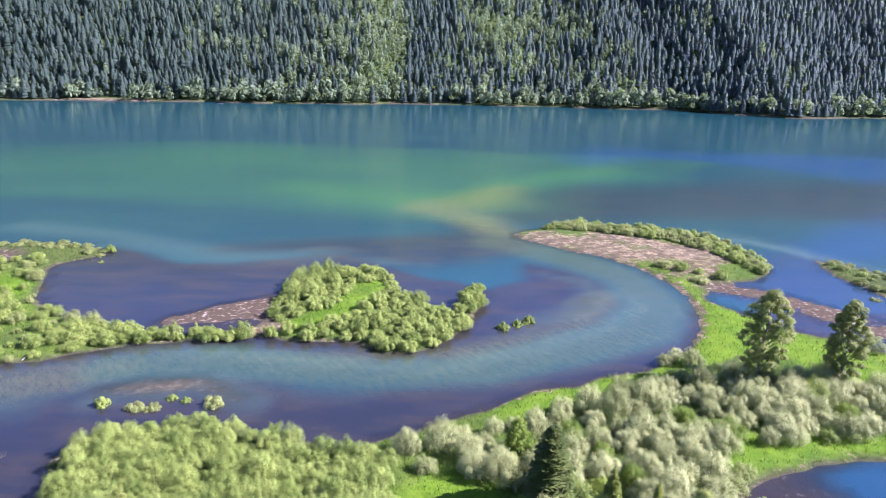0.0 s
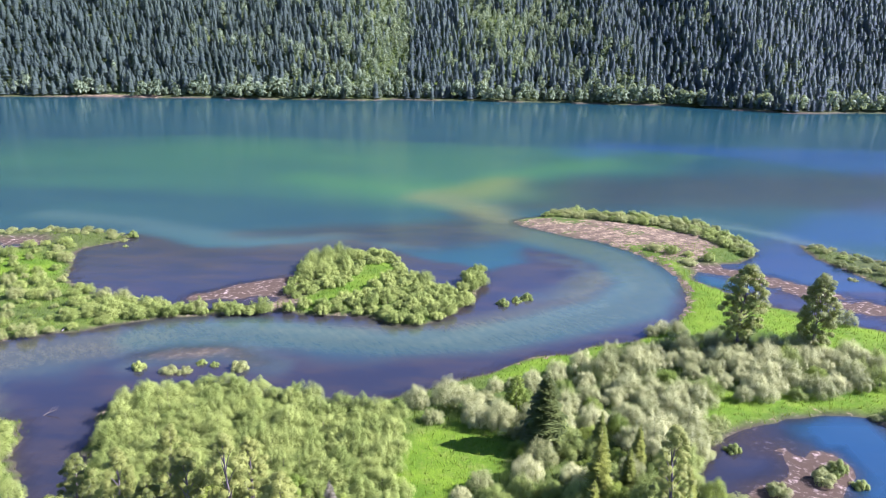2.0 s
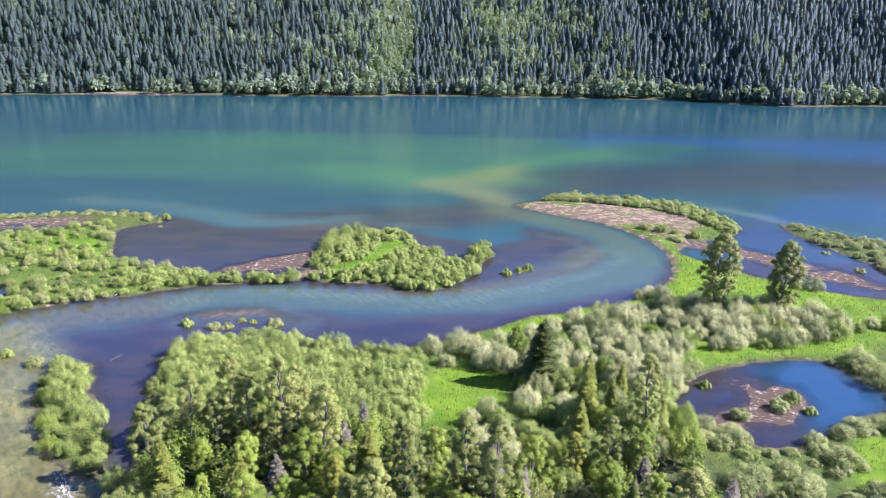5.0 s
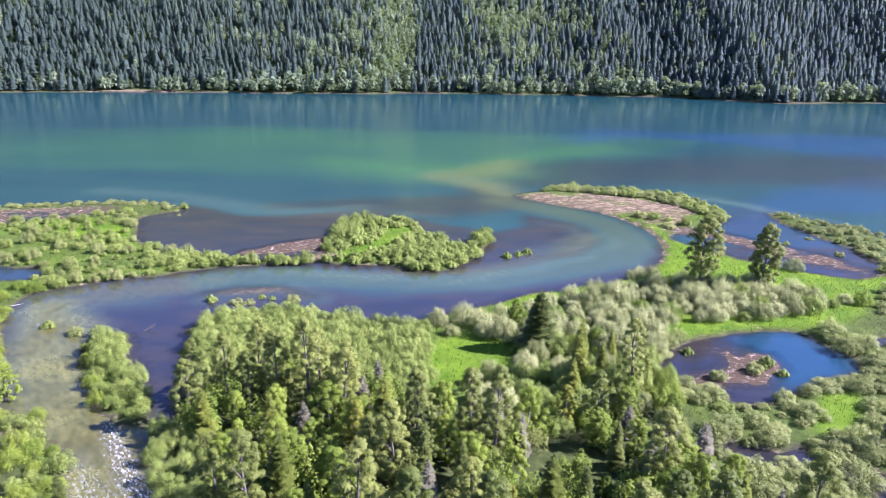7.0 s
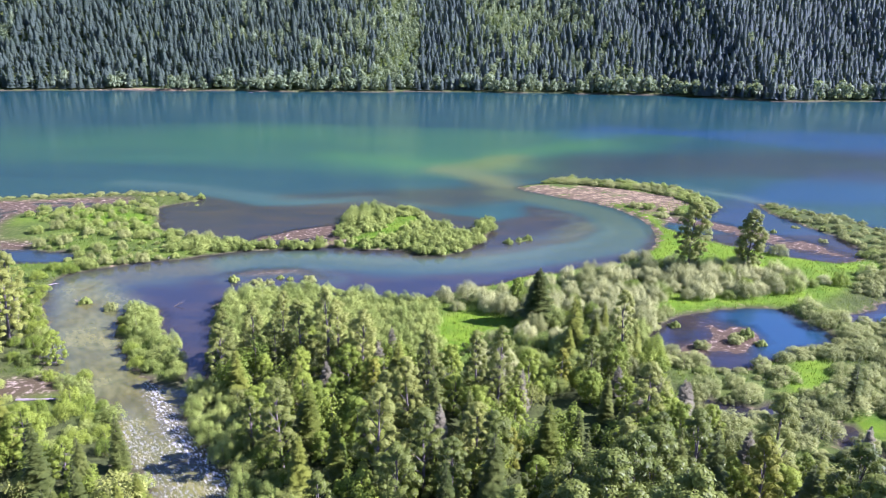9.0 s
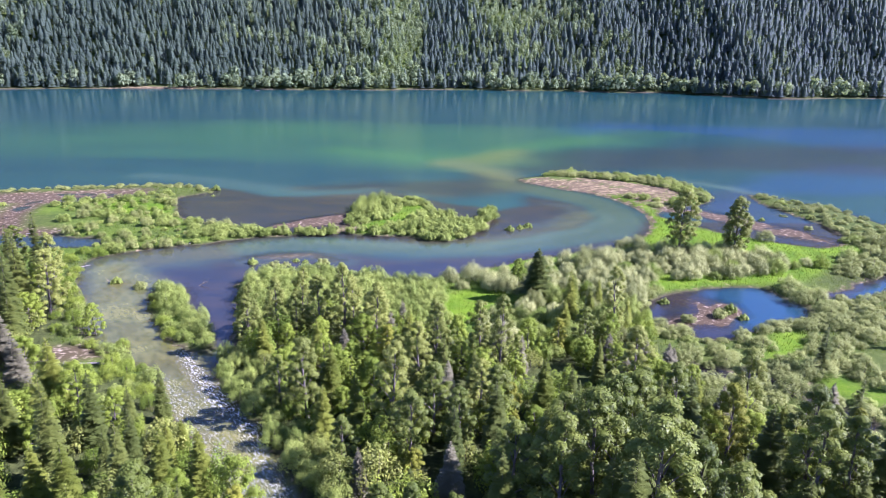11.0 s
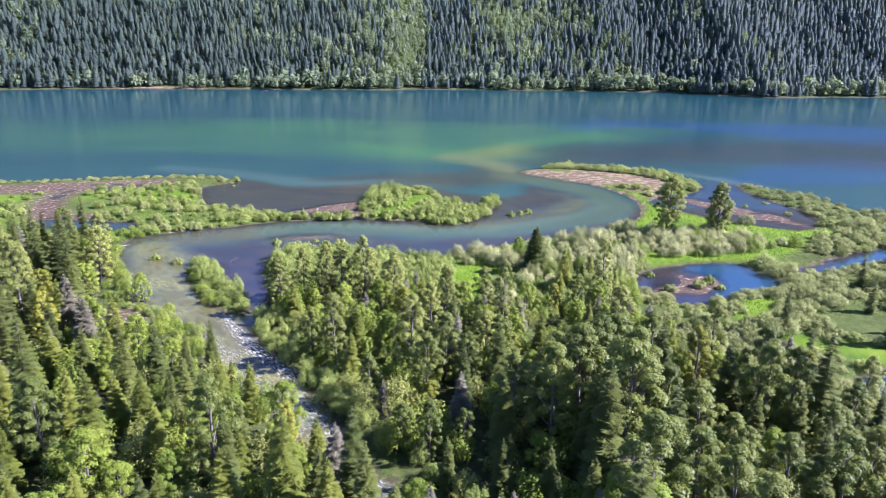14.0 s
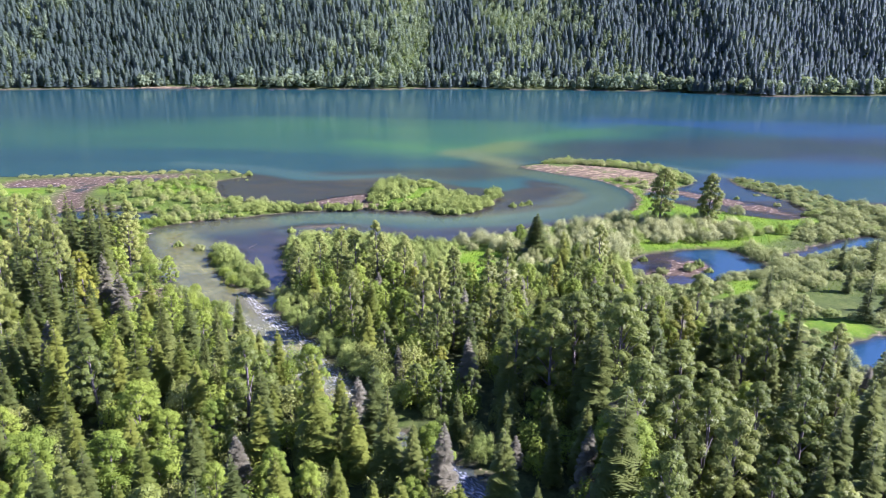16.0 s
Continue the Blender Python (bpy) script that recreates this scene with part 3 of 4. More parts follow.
def limb(pts, radii, sides=6):
    """A tapered round limb along pts."""
    pts, ring, n = np.array(pts, float), [], len(pts)
    for i, p in enumerate(pts):
        way = pts[min(i + 1, n - 1)] - pts[max(i - 1, 0)]
        way = way / (np.linalg.norm(way) + 1e-9)
        u = np.cross(way, (0.3, 0.9, 0.2) if abs(way[2]) > 0.8 else (0, 0, 1))
        u = u / np.linalg.norm(u)
        v = np.cross(way, u)
        a = np.arange(sides) * 2 * math.pi / sides
        ring.append(p + radii[i] * (np.cos(a)[:, None] * u + np.sin(a)[:, None] * v))
    k = np.arange(sides)
    faces = [np.stack([k + i * sides, (k + 1) % sides + i * sides, (k + 1) % sides + (i + 1) * sides, k + (i + 1) * sides], -1) for i in range(n - 1)]
    return np.concatenate(ring), np.concatenate(faces)


def sprays(r, centres, outward, size, lean=0.95, slim=0.55, wild=0.25):
    """Pointed leaf sprays facing mostly outward and up."""
    n = len(centres)
    face = outward * lean + r.normal(0, wild, (n, 3)) + (0, 0, 0.55)
    face /= np.linalg.norm(face, axis=1)[:, None]
    u = np.cross(face, r.normal(0, 1, (n, 3)))
    u /= np.linalg.norm(u, axis=1)[:, None] + 1e-9
    v = np.cross(face, u)
    s = size * r.uniform(0.6, 1.35, (n, 1))
    verts = np.stack([centres + u * s, centres + (v * slim - u * 0.7) * s, centres - (v * slim + u * 0.7) * s], 1).reshape(-1, 3)
    return verts, np.arange(n * 3).reshape(-1, 3)


def clumps(r, middles, radii, count, size, lean=0.95, flat=0.8):
    """Leaf sprays over the skin of many small clumps."""
    out = []
    for m, rad in zip(middles, radii):
        w = r.normal(0, 1, (count, 3))
        w[:, 2] = np.where(w[:, 2] < -0.5, -w[:, 2], w[:, 2])
        w /= np.linalg.norm(w, axis=1)[:, None]
        p = m + w * (rad * r.uniform(0.5, 1.14, (count, 1))) * (1, 1, flat)
        out.append(sprays(r, p, w, size, lean))
    return out


def plant(name, parts, label, category):
    """A plant: an Empty at its foot with its meshes under it."""
    root = new(name)
    for part_name, me in parts:
        ob = new(part_name, me)
        ob.parent = root
    return tagged(root, label, category)


def broadleaf(name, seed, height, spread_r, leaf, label, clump_n=46, per=44, size=0.40, bare=0.1, lean_to=(0, 0), slender=1.0, limbs_apart=False):
    r = np.random.default_rng(seed)
    top = np.array([lean_to[0], lean_to[1], height * 0.93])
    n = 7
    t = np.linspace(0, 1, n)
    wiggle = np.cumsum(r.normal(0, 0.16, (n, 2)), 0) * height / 20
    spine = np.stack([t * top[0] + wiggle[:, 0], t * top[1] + wiggle[:, 1], t * top[2]], -1)
    spine[0] = (0, 0, -0.3)
    wood, boughs = [limb(spine, height * 0.017 * (1 - 0.85 * t) + 0.02, 8)], []
    mids, rads = [], []
    clump_n, per, size = round(clump_n * 1.5), round(per * 2.3), size * 0.68
    for i in range(clump_n):
        h = bare + (1 - bare) * (i + r.uniform(0, 1)) / clump_n
        k = (h - bare) / (1 - bare)
        reach = spread_r * min(1, 0.62 + 1.1 * k) * (1 - k ** (2.4 * slender)) ** 0.6 * r.uniform(0.4, 1.1)
        a = i * 2.4 + r.uniform(-0.5, 0.5)
        at = np.array([np.interp(h, t, spine[:, j]) for j in range(3)])
        mid = at + (math.cos(a) * reach, math.sin(a) * reach, r.uniform(-0.2, 0.5) + reach * 0.15)
        mids.append(mid)
        rads.append(r.uniform(0.5, 1.15) * (0.55 + 0.13 * spread_r))
        if i % 4 == 0:
            foot = np.array([np.interp(max(h - 0.16, 0.08), t, spine[:, j]) for j in range(3)])
            bough = limb([foot, (foot + mid) / 2 + (0, 0, 0.25), mid], [height * 0.0065, height * 0.004, 0.02], 4)
            (boughs if limbs_apart else wood).append(bough)
    crown = joined(name + "_crown", clumps(r, mids, rads, per, size), leaf)
    return plant(name, [("trunk", joined(name + "_trunk", wood, BARK)), ("crown", crown)] + [("limb", joined(name + "_limb", [q], BARK)) for q in boughs], label, "tree")


def conifer(name, seed, height, spread_r, leaf, label, whorls=26, per=8, dead=False, skirt=0.06):
    r = np.random.default_rng(seed)
    wood = [limb([(0, 0, -0.3), (r.normal(0, 0.1), r.normal(0, 0.1), height * 0.5), (0, 0, height)], [height * 0.013, height * 0.006, 0.012], 7)]
    verts, faces, base = [], [], 0
    for w in range(whorls):
        k0 = w / whorls
        for b in range(max(4, round(per * (1 - 0.15 * k0)))):
            k = min(0.985, max(0.0, k0 + r.uniform(-0.7, 0.7) / whorls))
            z = height * (skirt + (0.985 - skirt) * k)
            reach0 = spread_r * (1 - k) ** 0.66 + 0.12
            a = r.uniform(0, 2 * math.pi)
            reach = reach0 * r.uniform(0.6, 1.15)
            droop = r.uniform(0.12, 0.42) * reach - 0.25 * reach * k
            out, side = np.array([math.cos(a), math.sin(a), 0]), np.array([-math.sin(a), math.cos(a), 0])
            n = 4 if reach < 1 else 6
            s = np.linspace(0.12, 1, n)
            mid = np.array([0, 0, z]) + out * (reach * s)[:, None] - np.array([0, 0, 1]) * (droop * s ** 1.4)[:, None]
            half = reach * (0.44 if not dead else 0.16) * np.sin(np.pi * np.clip(0.22 + 0.72 * s, 0, 1)) + 0.10
            for i in range(n - 1):
                for sg in (-1, 1):
                    tip = mid[i] + side * sg * half[i] * r.uniform(0.7, 1.3) + out * half[i] * 0.5 - (0, 0, 0.22 * half[i])
                    verts += [mid[i], mid[i + 1] + (0, 0, 0.06), tip]
                    faces.append((base, base + 1, base + 2) if sg > 0 else (base, base + 2, base + 1))
                    base += 3
    tip = sprays(r, np.stack([r.normal(0, 0.12, 14), r.normal(0, 0.12, 14), height * r.uniform(0.93, 1.01, 14)], -1), r.normal(0, 1, (14, 3)), 0.22)
    crown = joined(name + "_crown", [(np.array(verts), np.array(faces)), tip], leaf)
    return plant(name, [("trunk", joined(name + "_trunk", wood, BARK)), ("crown", crown)], label, "tree")


def bush(name, seed, height, radius, leaf, label, lobes=8, per=60, size=0.26):
    """A rounded shrub of overlapping lobes that reach the ground."""
    r = np.random.default_rng(seed)
    pieces = []
    lobes = round(lobes * 2.1)
    for i in range(lobes):
        a, q = i * 2.4 + r.uniform(-0.4, 0.4), 0.84 * math.sqrt((i + 0.3) / lobes)
        half = 0.50 * height * (1 - 0.60 * q * q) * r.uniform(0.66, 1.2)
        wide = radius * r.uniform(0.24, 0.42)
        mid = np.array([math.cos(a) * q * radius, math.sin(a) * q * radius, half])
        n = round(per * 2.2)
        w = r.normal(0, 1, (n, 3))
        w /= np.linalg.norm(w, axis=1)[:, None]
        w[:, 2] = np.where(w[:, 2] < -0.6, -w[:, 2], w[:, 2])
        at = mid + w * (wide, wide, half) * r.uniform(0.66, 1.14, (n, 1))
        pieces.append(sprays(r, at, w * (1, 1, 0.8), size * 0.52, slim=0.5))
    wood = [limb([(0, 0, -0.2), (0.1, -0.08, height * 0.35), (0.2, 0.1, height * 0.8)], [0.13, 0.09, 0.02], 5)]
    return plant(name, [("stem", joined(name + "_stem", wood, STEMS)), ("foliage", joined(name + "_foliage", pieces, leaf))], label, "bush")


def place(ob, x, y, scale=1.0, tall=1.0, turn=None):
    z = float(ground_height(np.array([float(x)]), np.array([float(y)]))[0])
    turn = rng.uniform(0, 360) if turn is None else turn
    return pose(x, y, z - 0.05, 0, 0, turn) @ Matrix.Diagonal((scale, scale, scale * tall, 1))


def scatter(box, spacing, allowed, keep=1.0):
    """Plan points at least spacing apart within box where allowed(x, y) is true."""
    x0, y0, x1, y1 = box
    tries = int((x1 - x0) * (y1 - y0) / spacing ** 2 * 9)
    px, py = rng.uniform(x0, x1, tries), rng.uniform(y0, y1, tries)
    ok = allowed(px, py)
    cells, out = {}, []
    for x, y in zip(px[ok], py[ok]):
        if rng.uniform() > keep:
            continue
        i, j = int(x // spacing), int(y // spacing)
        if all((x - a) ** 2 + (y - b) ** 2 > spacing ** 2 for di in (-1, 0, 1) for dj in (-1, 0, 1) for a, b in cells.get((i + di, j + dj), ())):
            cells.setdefault((i, j), []).append((x, y))
            out.append((x, y))
    return out


def heights_at(spots):
    p = np.array(spots, float).reshape(-1, 2)
    return ground_height(p[:, 0], p[:, 1])


def plant_all(models, spots, low, high, group, tall=(0.9, 1.15), size_at=None):
    """Copies of the models over the spots; the models themselves take the first ones."""
    models = list(models)
    first = {}
    for (x, y), z in zip(spots, heights_at(spots)):
        k = int(rng.integers(len(models)))
        s = 0.88 * rng.uniform(low, high) * (size_at(x, y) if size_at else 1.0)
        m = pose(x, y, z - 0.05, 0, 0, rng.uniform(0, 360)) @ Matrix.Diagonal((s, s, s * rng.uniform(*tall), 1))
        tagged(models[k], group=group)
        if k in first:
            copy_thing(models[k], m)
        else:
            first[k] = m
    for k, ob in enumerate(models):
        if k in first:
            ob.matrix_basis = first[k]
        else:
            for o in (*ob.children_recursive, ob):
                bpy.data.objects.remove(o)


def poly(points):
    ring = np.array(points, float)
    return lambda x, y: inside_by(x, y, ring) > 0


def dry(x, y, margin=0.5):
    return shore_distance(x, y) > margin

# ---- the forest on the far slope ----
def far_trees(name, spots, model, low, high, material, tall=(0.8, 1.2)):
    """Many small trees joined into one mesh."""
    v0, f0 = model
    p = np.array(spots)
    z = ground_height(p[:, 0], p[:, 1]) - 0.4
    verts, faces = [], []
    for i, ((x, y), h) in enumerate(zip(p, z)):
        a, s = rng.uniform(0, 6.28), rng.uniform(low, high)
        c, q = math.cos(a) * s, math.sin(a) * s
        v = v0 * (1 + rng.normal(0, 0.09, v0.shape) * (1, 1, 0.35))
        verts.append(np.stack([x + v[:, 0] * c - v[:, 1] * q, y + v[:, 0] * q + v[:, 1] * c, h + v[:, 2] * s * rng.uniform(*tall)], -1))
        faces.append(f0 + i * len(v0))
    verts, faces = np.concatenate(verts), np.concatenate(faces)
    me = bpy.data.meshes.new(name)
    me.from_pydata(verts.tolist(), [], faces.tolist())
    me.materials.append(material)
    me.polygons.foreach_set("use_smooth", np.ones(len(faces), bool))
    return new(name, me)


def tier_fir(seed, height=16.0, radius=3.0, tiers=7, points=5):
    """A small fir: ragged drooping skirts of boughs, one above the other."""
    r = np.random.default_rng(seed)
    verts, faces = [], []
    for k in range(tiers):
        h = k / tiers
        reach, base = radius * (1 - h) ** 0.7 + 0.3, len(verts)
        top = height * (0.10 + 0.90 * min(1.0, h + 1.75 / tiers))
        verts.append((r.normal(0, 0.15), r.normal(0, 0.15), top))
        turn = r.uniform(0, 6.28)
        for q in range(points * 2):
            a = turn + q * math.pi / points
            out = reach * (r.uniform(0.85, 1.2) if q % 2 else r.uniform(0.45, 0.68))
            verts.append((math.cos(a) * out, math.sin(a) * out, height * (0.05 + 0.9 * h) + r.uniform(-0.5, 0.4) + (0.5 if q % 2 else 0.9)))
        faces += [(base, base + 1 + q, base + 1 + (q + 1) % (points * 2)) for q in range(points * 2)]
    return np.array(verts), np.array(faces)


def lump_tree(seed, height=10.0, radius=3.0, lobes=5, per=16):
    """A small broadleaf crown of leafy lobes."""
    r = np.random.default_rng(seed)
    out = []
    for k in range(lobes):
        a, h = k * 2.4, 0.32 + 0.5 * k / max(1, lobes - 1)
        mid = np.array([math.cos(a), math.sin(a), 0]) * radius * 0.5 * (1.15 - h) + (0, 0, height * h)
        w = r.normal(0, 1, (per, 3))
        w /= np.linalg.norm(w, axis=1)[:, None]
        out.append(sprays(r, mid + w * (radius * (0.78 - 0.3 * h), radius * (0.78 - 0.3 * h), height * 0.2), w, 0.95, 1.7, 0.8, wild=0.22)[0])
    v = np.concatenate(out)
    return v, np.arange(len(v)).reshape(-1, 3)


beach = lambda x, y: stroke(x, y, [(-304, 629, 7), (-266, 638, 7)]) > 0


def slope_zone(x, y):
    i = far_inland(x, y)
    return (i > 11 - 8 * ramp(-grain(x, y * 0, 26, 33), 0.0, 0.3)) & (i < 255) & ~beach(x, y) & (np.abs(x) < 0.74 * (y + 105) + 30)


broad_patch = lambda x, y: 0.8 * grain(x, y * 0.35, 55, 31) + 0.5 * grain(x, y, 20, 32) + 0.35 * np.exp(-((x + 20) / 110) ** 2) + 0.4 * np.exp(-((x + 42 + 0.1 * (y - 700)) / 16) ** 2) - 0.4 * ramp(x, 120, 220) - 0.35 * ramp(-x, 140, 240)
slope_spots = scatter((-760, 590, 760, 900), 4.9, slope_zone)
sp = np.array(slope_spots)
leafy = (broad_patch(sp[:, 0], sp[:, 1]) + rng.normal(0, 0.42, len(sp))) > 0.62
firs, leaves_far = sp[~leafy], sp[leafy]
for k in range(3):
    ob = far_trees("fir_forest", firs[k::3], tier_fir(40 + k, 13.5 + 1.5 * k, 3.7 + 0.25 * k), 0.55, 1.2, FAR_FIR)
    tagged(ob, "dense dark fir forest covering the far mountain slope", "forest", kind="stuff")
ob = far_trees("broadleaf_forest", leaves_far, lump_tree(50, 13.5, 3.4, 5, 18), 0.55, 1.25, FAR_LEAF)
tagged(ob, "pale green broadleaf trees among firs on the slope", "forest", kind="stuff")
fringe = scatter((-560, 560, 560, 690), 5.2, lambda x, y: ~beach(x, y) & (far_inland(x, y) > 1.5) & (far_inland(x, y) < 15) & ((grain(x, y * 0, 26, 33) > -0.15) | (far_inland(x, y) > 7)))
ob = far_trees("shore_thicket", fringe, lump_tree(52, 9.0, 3.3, 6, 20), 0.4, 1.9, FAR_LEAF)
tagged(ob, "pale green bushes fringing the far lake shore", "forest", kind="stuff")

# ---- trees of the delta ----
tall_cotton = [broadleaf("cottonwood_tree", 101 + k, 19 + k, 3.9 + 0.3 * k, COTTON, "tall cottonwood with glossy grey green leaves in the floodplain forest", 40, 125, 0.25, 0.06) for k in range(3)]
poplars = [broadleaf("poplar_tree", 106 + k, 17 + k, 3.9, POPLAR, "dark green poplar in the shaded forest by the stream", 38, 120, 0.25, 0.05) for k in range(2)]
alders = [broadleaf("alder_tree", 111 + k, 12.0 + k, 4.1 + 0.3 * k, ALDER, "fresh green alder with a narrow crown in the floodplain forest", 36, 120, 0.25, 0.03, slender=1.1) for k in range(3)]
goldens = [broadleaf("birch_tree", 121 + k, 15 + k, 3.3, GOLDEN, "yellow green birch among darker trees", 32, 110, 0.26, 0.06) for k in range(2)]
spruces = [conifer("spruce_tree", 131 + k, 19 + 2 * k, 3.3 + 0.3 * k, SPRUCE, "dark green pointed spruce in the floodplain forest", 34, 12) for k in range(3)]
hemlocks = [conifer("hemlock_tree", 136 + k, 15 + 1.5 * k, 3.2 + 0.2 * k, HEMLOCK, "yellow green hemlock with drooping boughs in the floodplain forest", 30, 12) for k in range(3)]
grey_trees = [conifer("dead_spruce", 141 + k, 12 + 2 * k, 3.0, DEADWOOD, "grey brown dying spruce with bare twigs", 28, 10, False, 0.1) for k in range(2)]

lone = conifer("broad_spruce", 138, 12.5, 4.2, SPRUCE, "broad dark spruce rising from the silver willow thicket", 30, 18)
lone.matrix_basis = place(lone, 17, 86, 1.0, turn=10)
lone = broadleaf("lone_cottonwood", 151, 19.5, 4.8, COTTON, "open crowned cottonwood standing alone on the grassy spit", 70, 100, 0.28, 0.2, (0.8, 0), limbs_apart=True)
lone.matrix_basis = place(lone, 61.5, 121.5, 1.0, turn=30)
lone = broadleaf("lone_cottonwood", 152, 17.5, 3.9, COTTON, "narrow leafy cottonwood beside the grassy spit", 66, 100, 0.28, 0.12, limbs_apart=True)
lone.matrix_basis = place(lone, 77, 121.5, 1.0, turn=0)

in_west, in_east = poly(FOREST_WEST), poly(FOREST_EAST)
opening = lambda x, y: (stroke(x, y, [(4, 85, 6.5), (-1, 80, 5.5), (-2, 76, 3)]) > 0) | (stroke(x, y, [(16, 48, 3), (22, 46, 3.5)]) > 0) | (stroke(x, y, [(-84, 64, 5), (-72, 52, 9), (-62, 42, 8), (-54, 35, 4)]) > 0)
seen = lambda x, y: (np.abs(x + 5) < 0.68 * (y + 108) + 14) & (y > -66)
mixes = {"spruce": [(-12, -19), (-22, -11), (26, 22), (40, 17), (-100, 44), (-102, 62), (-89, 45), (-49, 20), (52, -2), (23, 47), (16, 35), (29.5, 19.4), (23.7, 40.4), (0.4, 38), (59.4, 8), (20, -26), (22, -10), (21, 6), (13, -27)],
         "hemlock": [(22, 72), (27, 75), (20, 66), (30, 81), (25, 84), (34, 71), (-43, 18), (-34, -4), (-52, 8)],
         "poplar": [(26, 30), (46, 8), (16, -34), (17, -18), (18, -2), (17, 12), (24, -14), (25, 2)],
         "cotton": [(-38, 65), (-34, 62), (-9, 42), (-6, 49), (-17, 58), (30.8, 68.4), (-42, 57), (-98, 71)],
         "alder": [(-27, 37), (-21, 34), (-32, 43), (21, -14), (14, -17), (-26, 46), (14, 97), (27, 59), (-76, 66)],
         "golden": [(-15, 48), (17, 17), (-9, 15), (57, 25), (54, 19), (23.2, 22.5), (34.3, 18)],
         "grey": [(6, 52), (9.5, 50), (32, 50), (38, 52), (-23, 52), (-13, 66), (-15, 60), (27.4, 45), (59.5, 36.5), (35, 46)]}
fixed = np.array([q for v in mixes.values() for q in v], float)
clear_of = lambda x, y: np.min(np.hypot(x[:, None] - fixed[:, 0], y[:, None] - fixed[:, 1]), 1) > 3.6
woods = scatter((-125, -66, 100, 104), 4.8, lambda x, y: (in_west(x, y) | in_east(x, y)) & seen(x, y) & dry(x, y, 0.5) & ~opening(x, y) & clear_of(x, y))
tall_row = lambda x, y: stroke(x, y, [(15, -40, 5), (19, -20, 6), (20, 0, 6), (17, 12, 4)])
shade = lambda x, y: stroke(x, y, [(6, -26, 5), (2, -14, 6), (-3, -3, 7), (-10, 8, 6), (-16, 20, 5)])
for x, y in woods:
    west = bool(in_west(np.array([x]), np.array([y]))[0])
    u = rng.uniform() + 0.12 * float(grain(np.array([x]), np.array([y]), 16, 41)[0])
    cut = (0.24, 0.60, 0.64, 0.70, 0.95, 0.98) if west else (0.10, 0.22, 0.30, 0.46, 0.88, 0.94)
    if not west and y > 58:
        cut = (0.03, 0.06, 0.08, 0.50, 0.90, 0.95)
    if x < -82:
        cut = (0.48, 0.64, 0.68, 0.82, 0.95, 0.97)
    if float(tall_row(x, y)) > -2:
        cut = (0.45, 0.50, 0.88, 0.92, 0.97, 0.99)
    elif not west and y < 26 - 0.2 * x:
        cut = (0.28, 0.36, 0.74, 0.80, 0.92, 0.97)
    mixes[("spruce", "hemlock", "poplar", "cotton", "alder", "golden", "grey")[sum(u > c for c in cut)]].append((x, y))
edge_size = lambda x, y: 1 - 0.30 * float(ramp(stroke(x, y, [(-68, 52, 4), (-58, 38, 6), (-49, 24, 7), (-40, 11, 7), (-31, 0, 5)]), -4, 3)) + 0.32 * float(ramp(tall_row(x, y), -2, 2)) - 0.40 * float(ramp(shade(x, y), -2, 2)) - 0.4 * float(ramp(stroke(x, y, [(15, 41, 4), (22, 38, 4)]), -3, 2)) - 0.3 * float(ramp(stroke(x, y, [(50, 30, 5), (62, 8, 10), (66, -14, 10)]), -4, 4)) - 0.24 * float(ramp(y, 14, 44)) * (x > -48) - 0.1 * float(ramp(x + 0.5 * y, 50, 66))
plant_all(spruces, mixes["spruce"], 0.56, 1.0, "floodplain forest", size_at=edge_size)
plant_all(hemlocks, mixes["hemlock"], 0.55, 1.05, "floodplain forest", size_at=edge_size)
plant_all(poplars, mixes["poplar"], 0.7, 1.1, "floodplain forest", size_at=edge_size)
plant_all(tall_cotton, mixes["cotton"], 0.75, 1.05, "floodplain forest", size_at=lambda x, y: 0.3 + 0.7 * edge_size(x, y))
plant_all(alders, mixes["alder"], 0.55, 1.0, "floodplain forest", size_at=edge_size)
plant_all(goldens, mixes["golden"], 0.7, 1.05, "floodplain forest", size_at=edge_size)
plant_all(grey_trees, mixes["grey"], 0.7, 1.05, "floodplain forest", size_at=edge_size)

# ---- bushes ----
silver = [bush("silver_willow", 201 + k, 4.6 + 0.5 * k, 3.0, SILVER, "rounded silver leaved willow bush on the river bank", 10, 200, 0.20) for k in range(3)]
willow = [bush("willow_bush", 211 + k, 3.8 + 0.4 * k, 2.5, WILLOW, "light green willow bush in a dense bank thicket", 8, 120, 0.22) for k in range(3)]
isle = [bush("island_willow", 221 + k, 2.2 + 0.3 * k, 2.0, WILLOW, "low yellow green willow scrub on the islands", 6, 120, 0.225) for k in range(3)]
marshes = [bush("marsh_willow", 231 + k, 2.6 + 0.4 * k, 2.4, MARSH, "grey green willow bush in the marsh", 6, 92, 0.245) for k in range(3)]
spitb = [bush("spit_willow", 241 + k, 2.2 + 0.3 * k, 2.1, (MARSH, WILLOW)[k], "pale green willow along the gravel spit", 6, 120, 0.225) for k in range(2)]

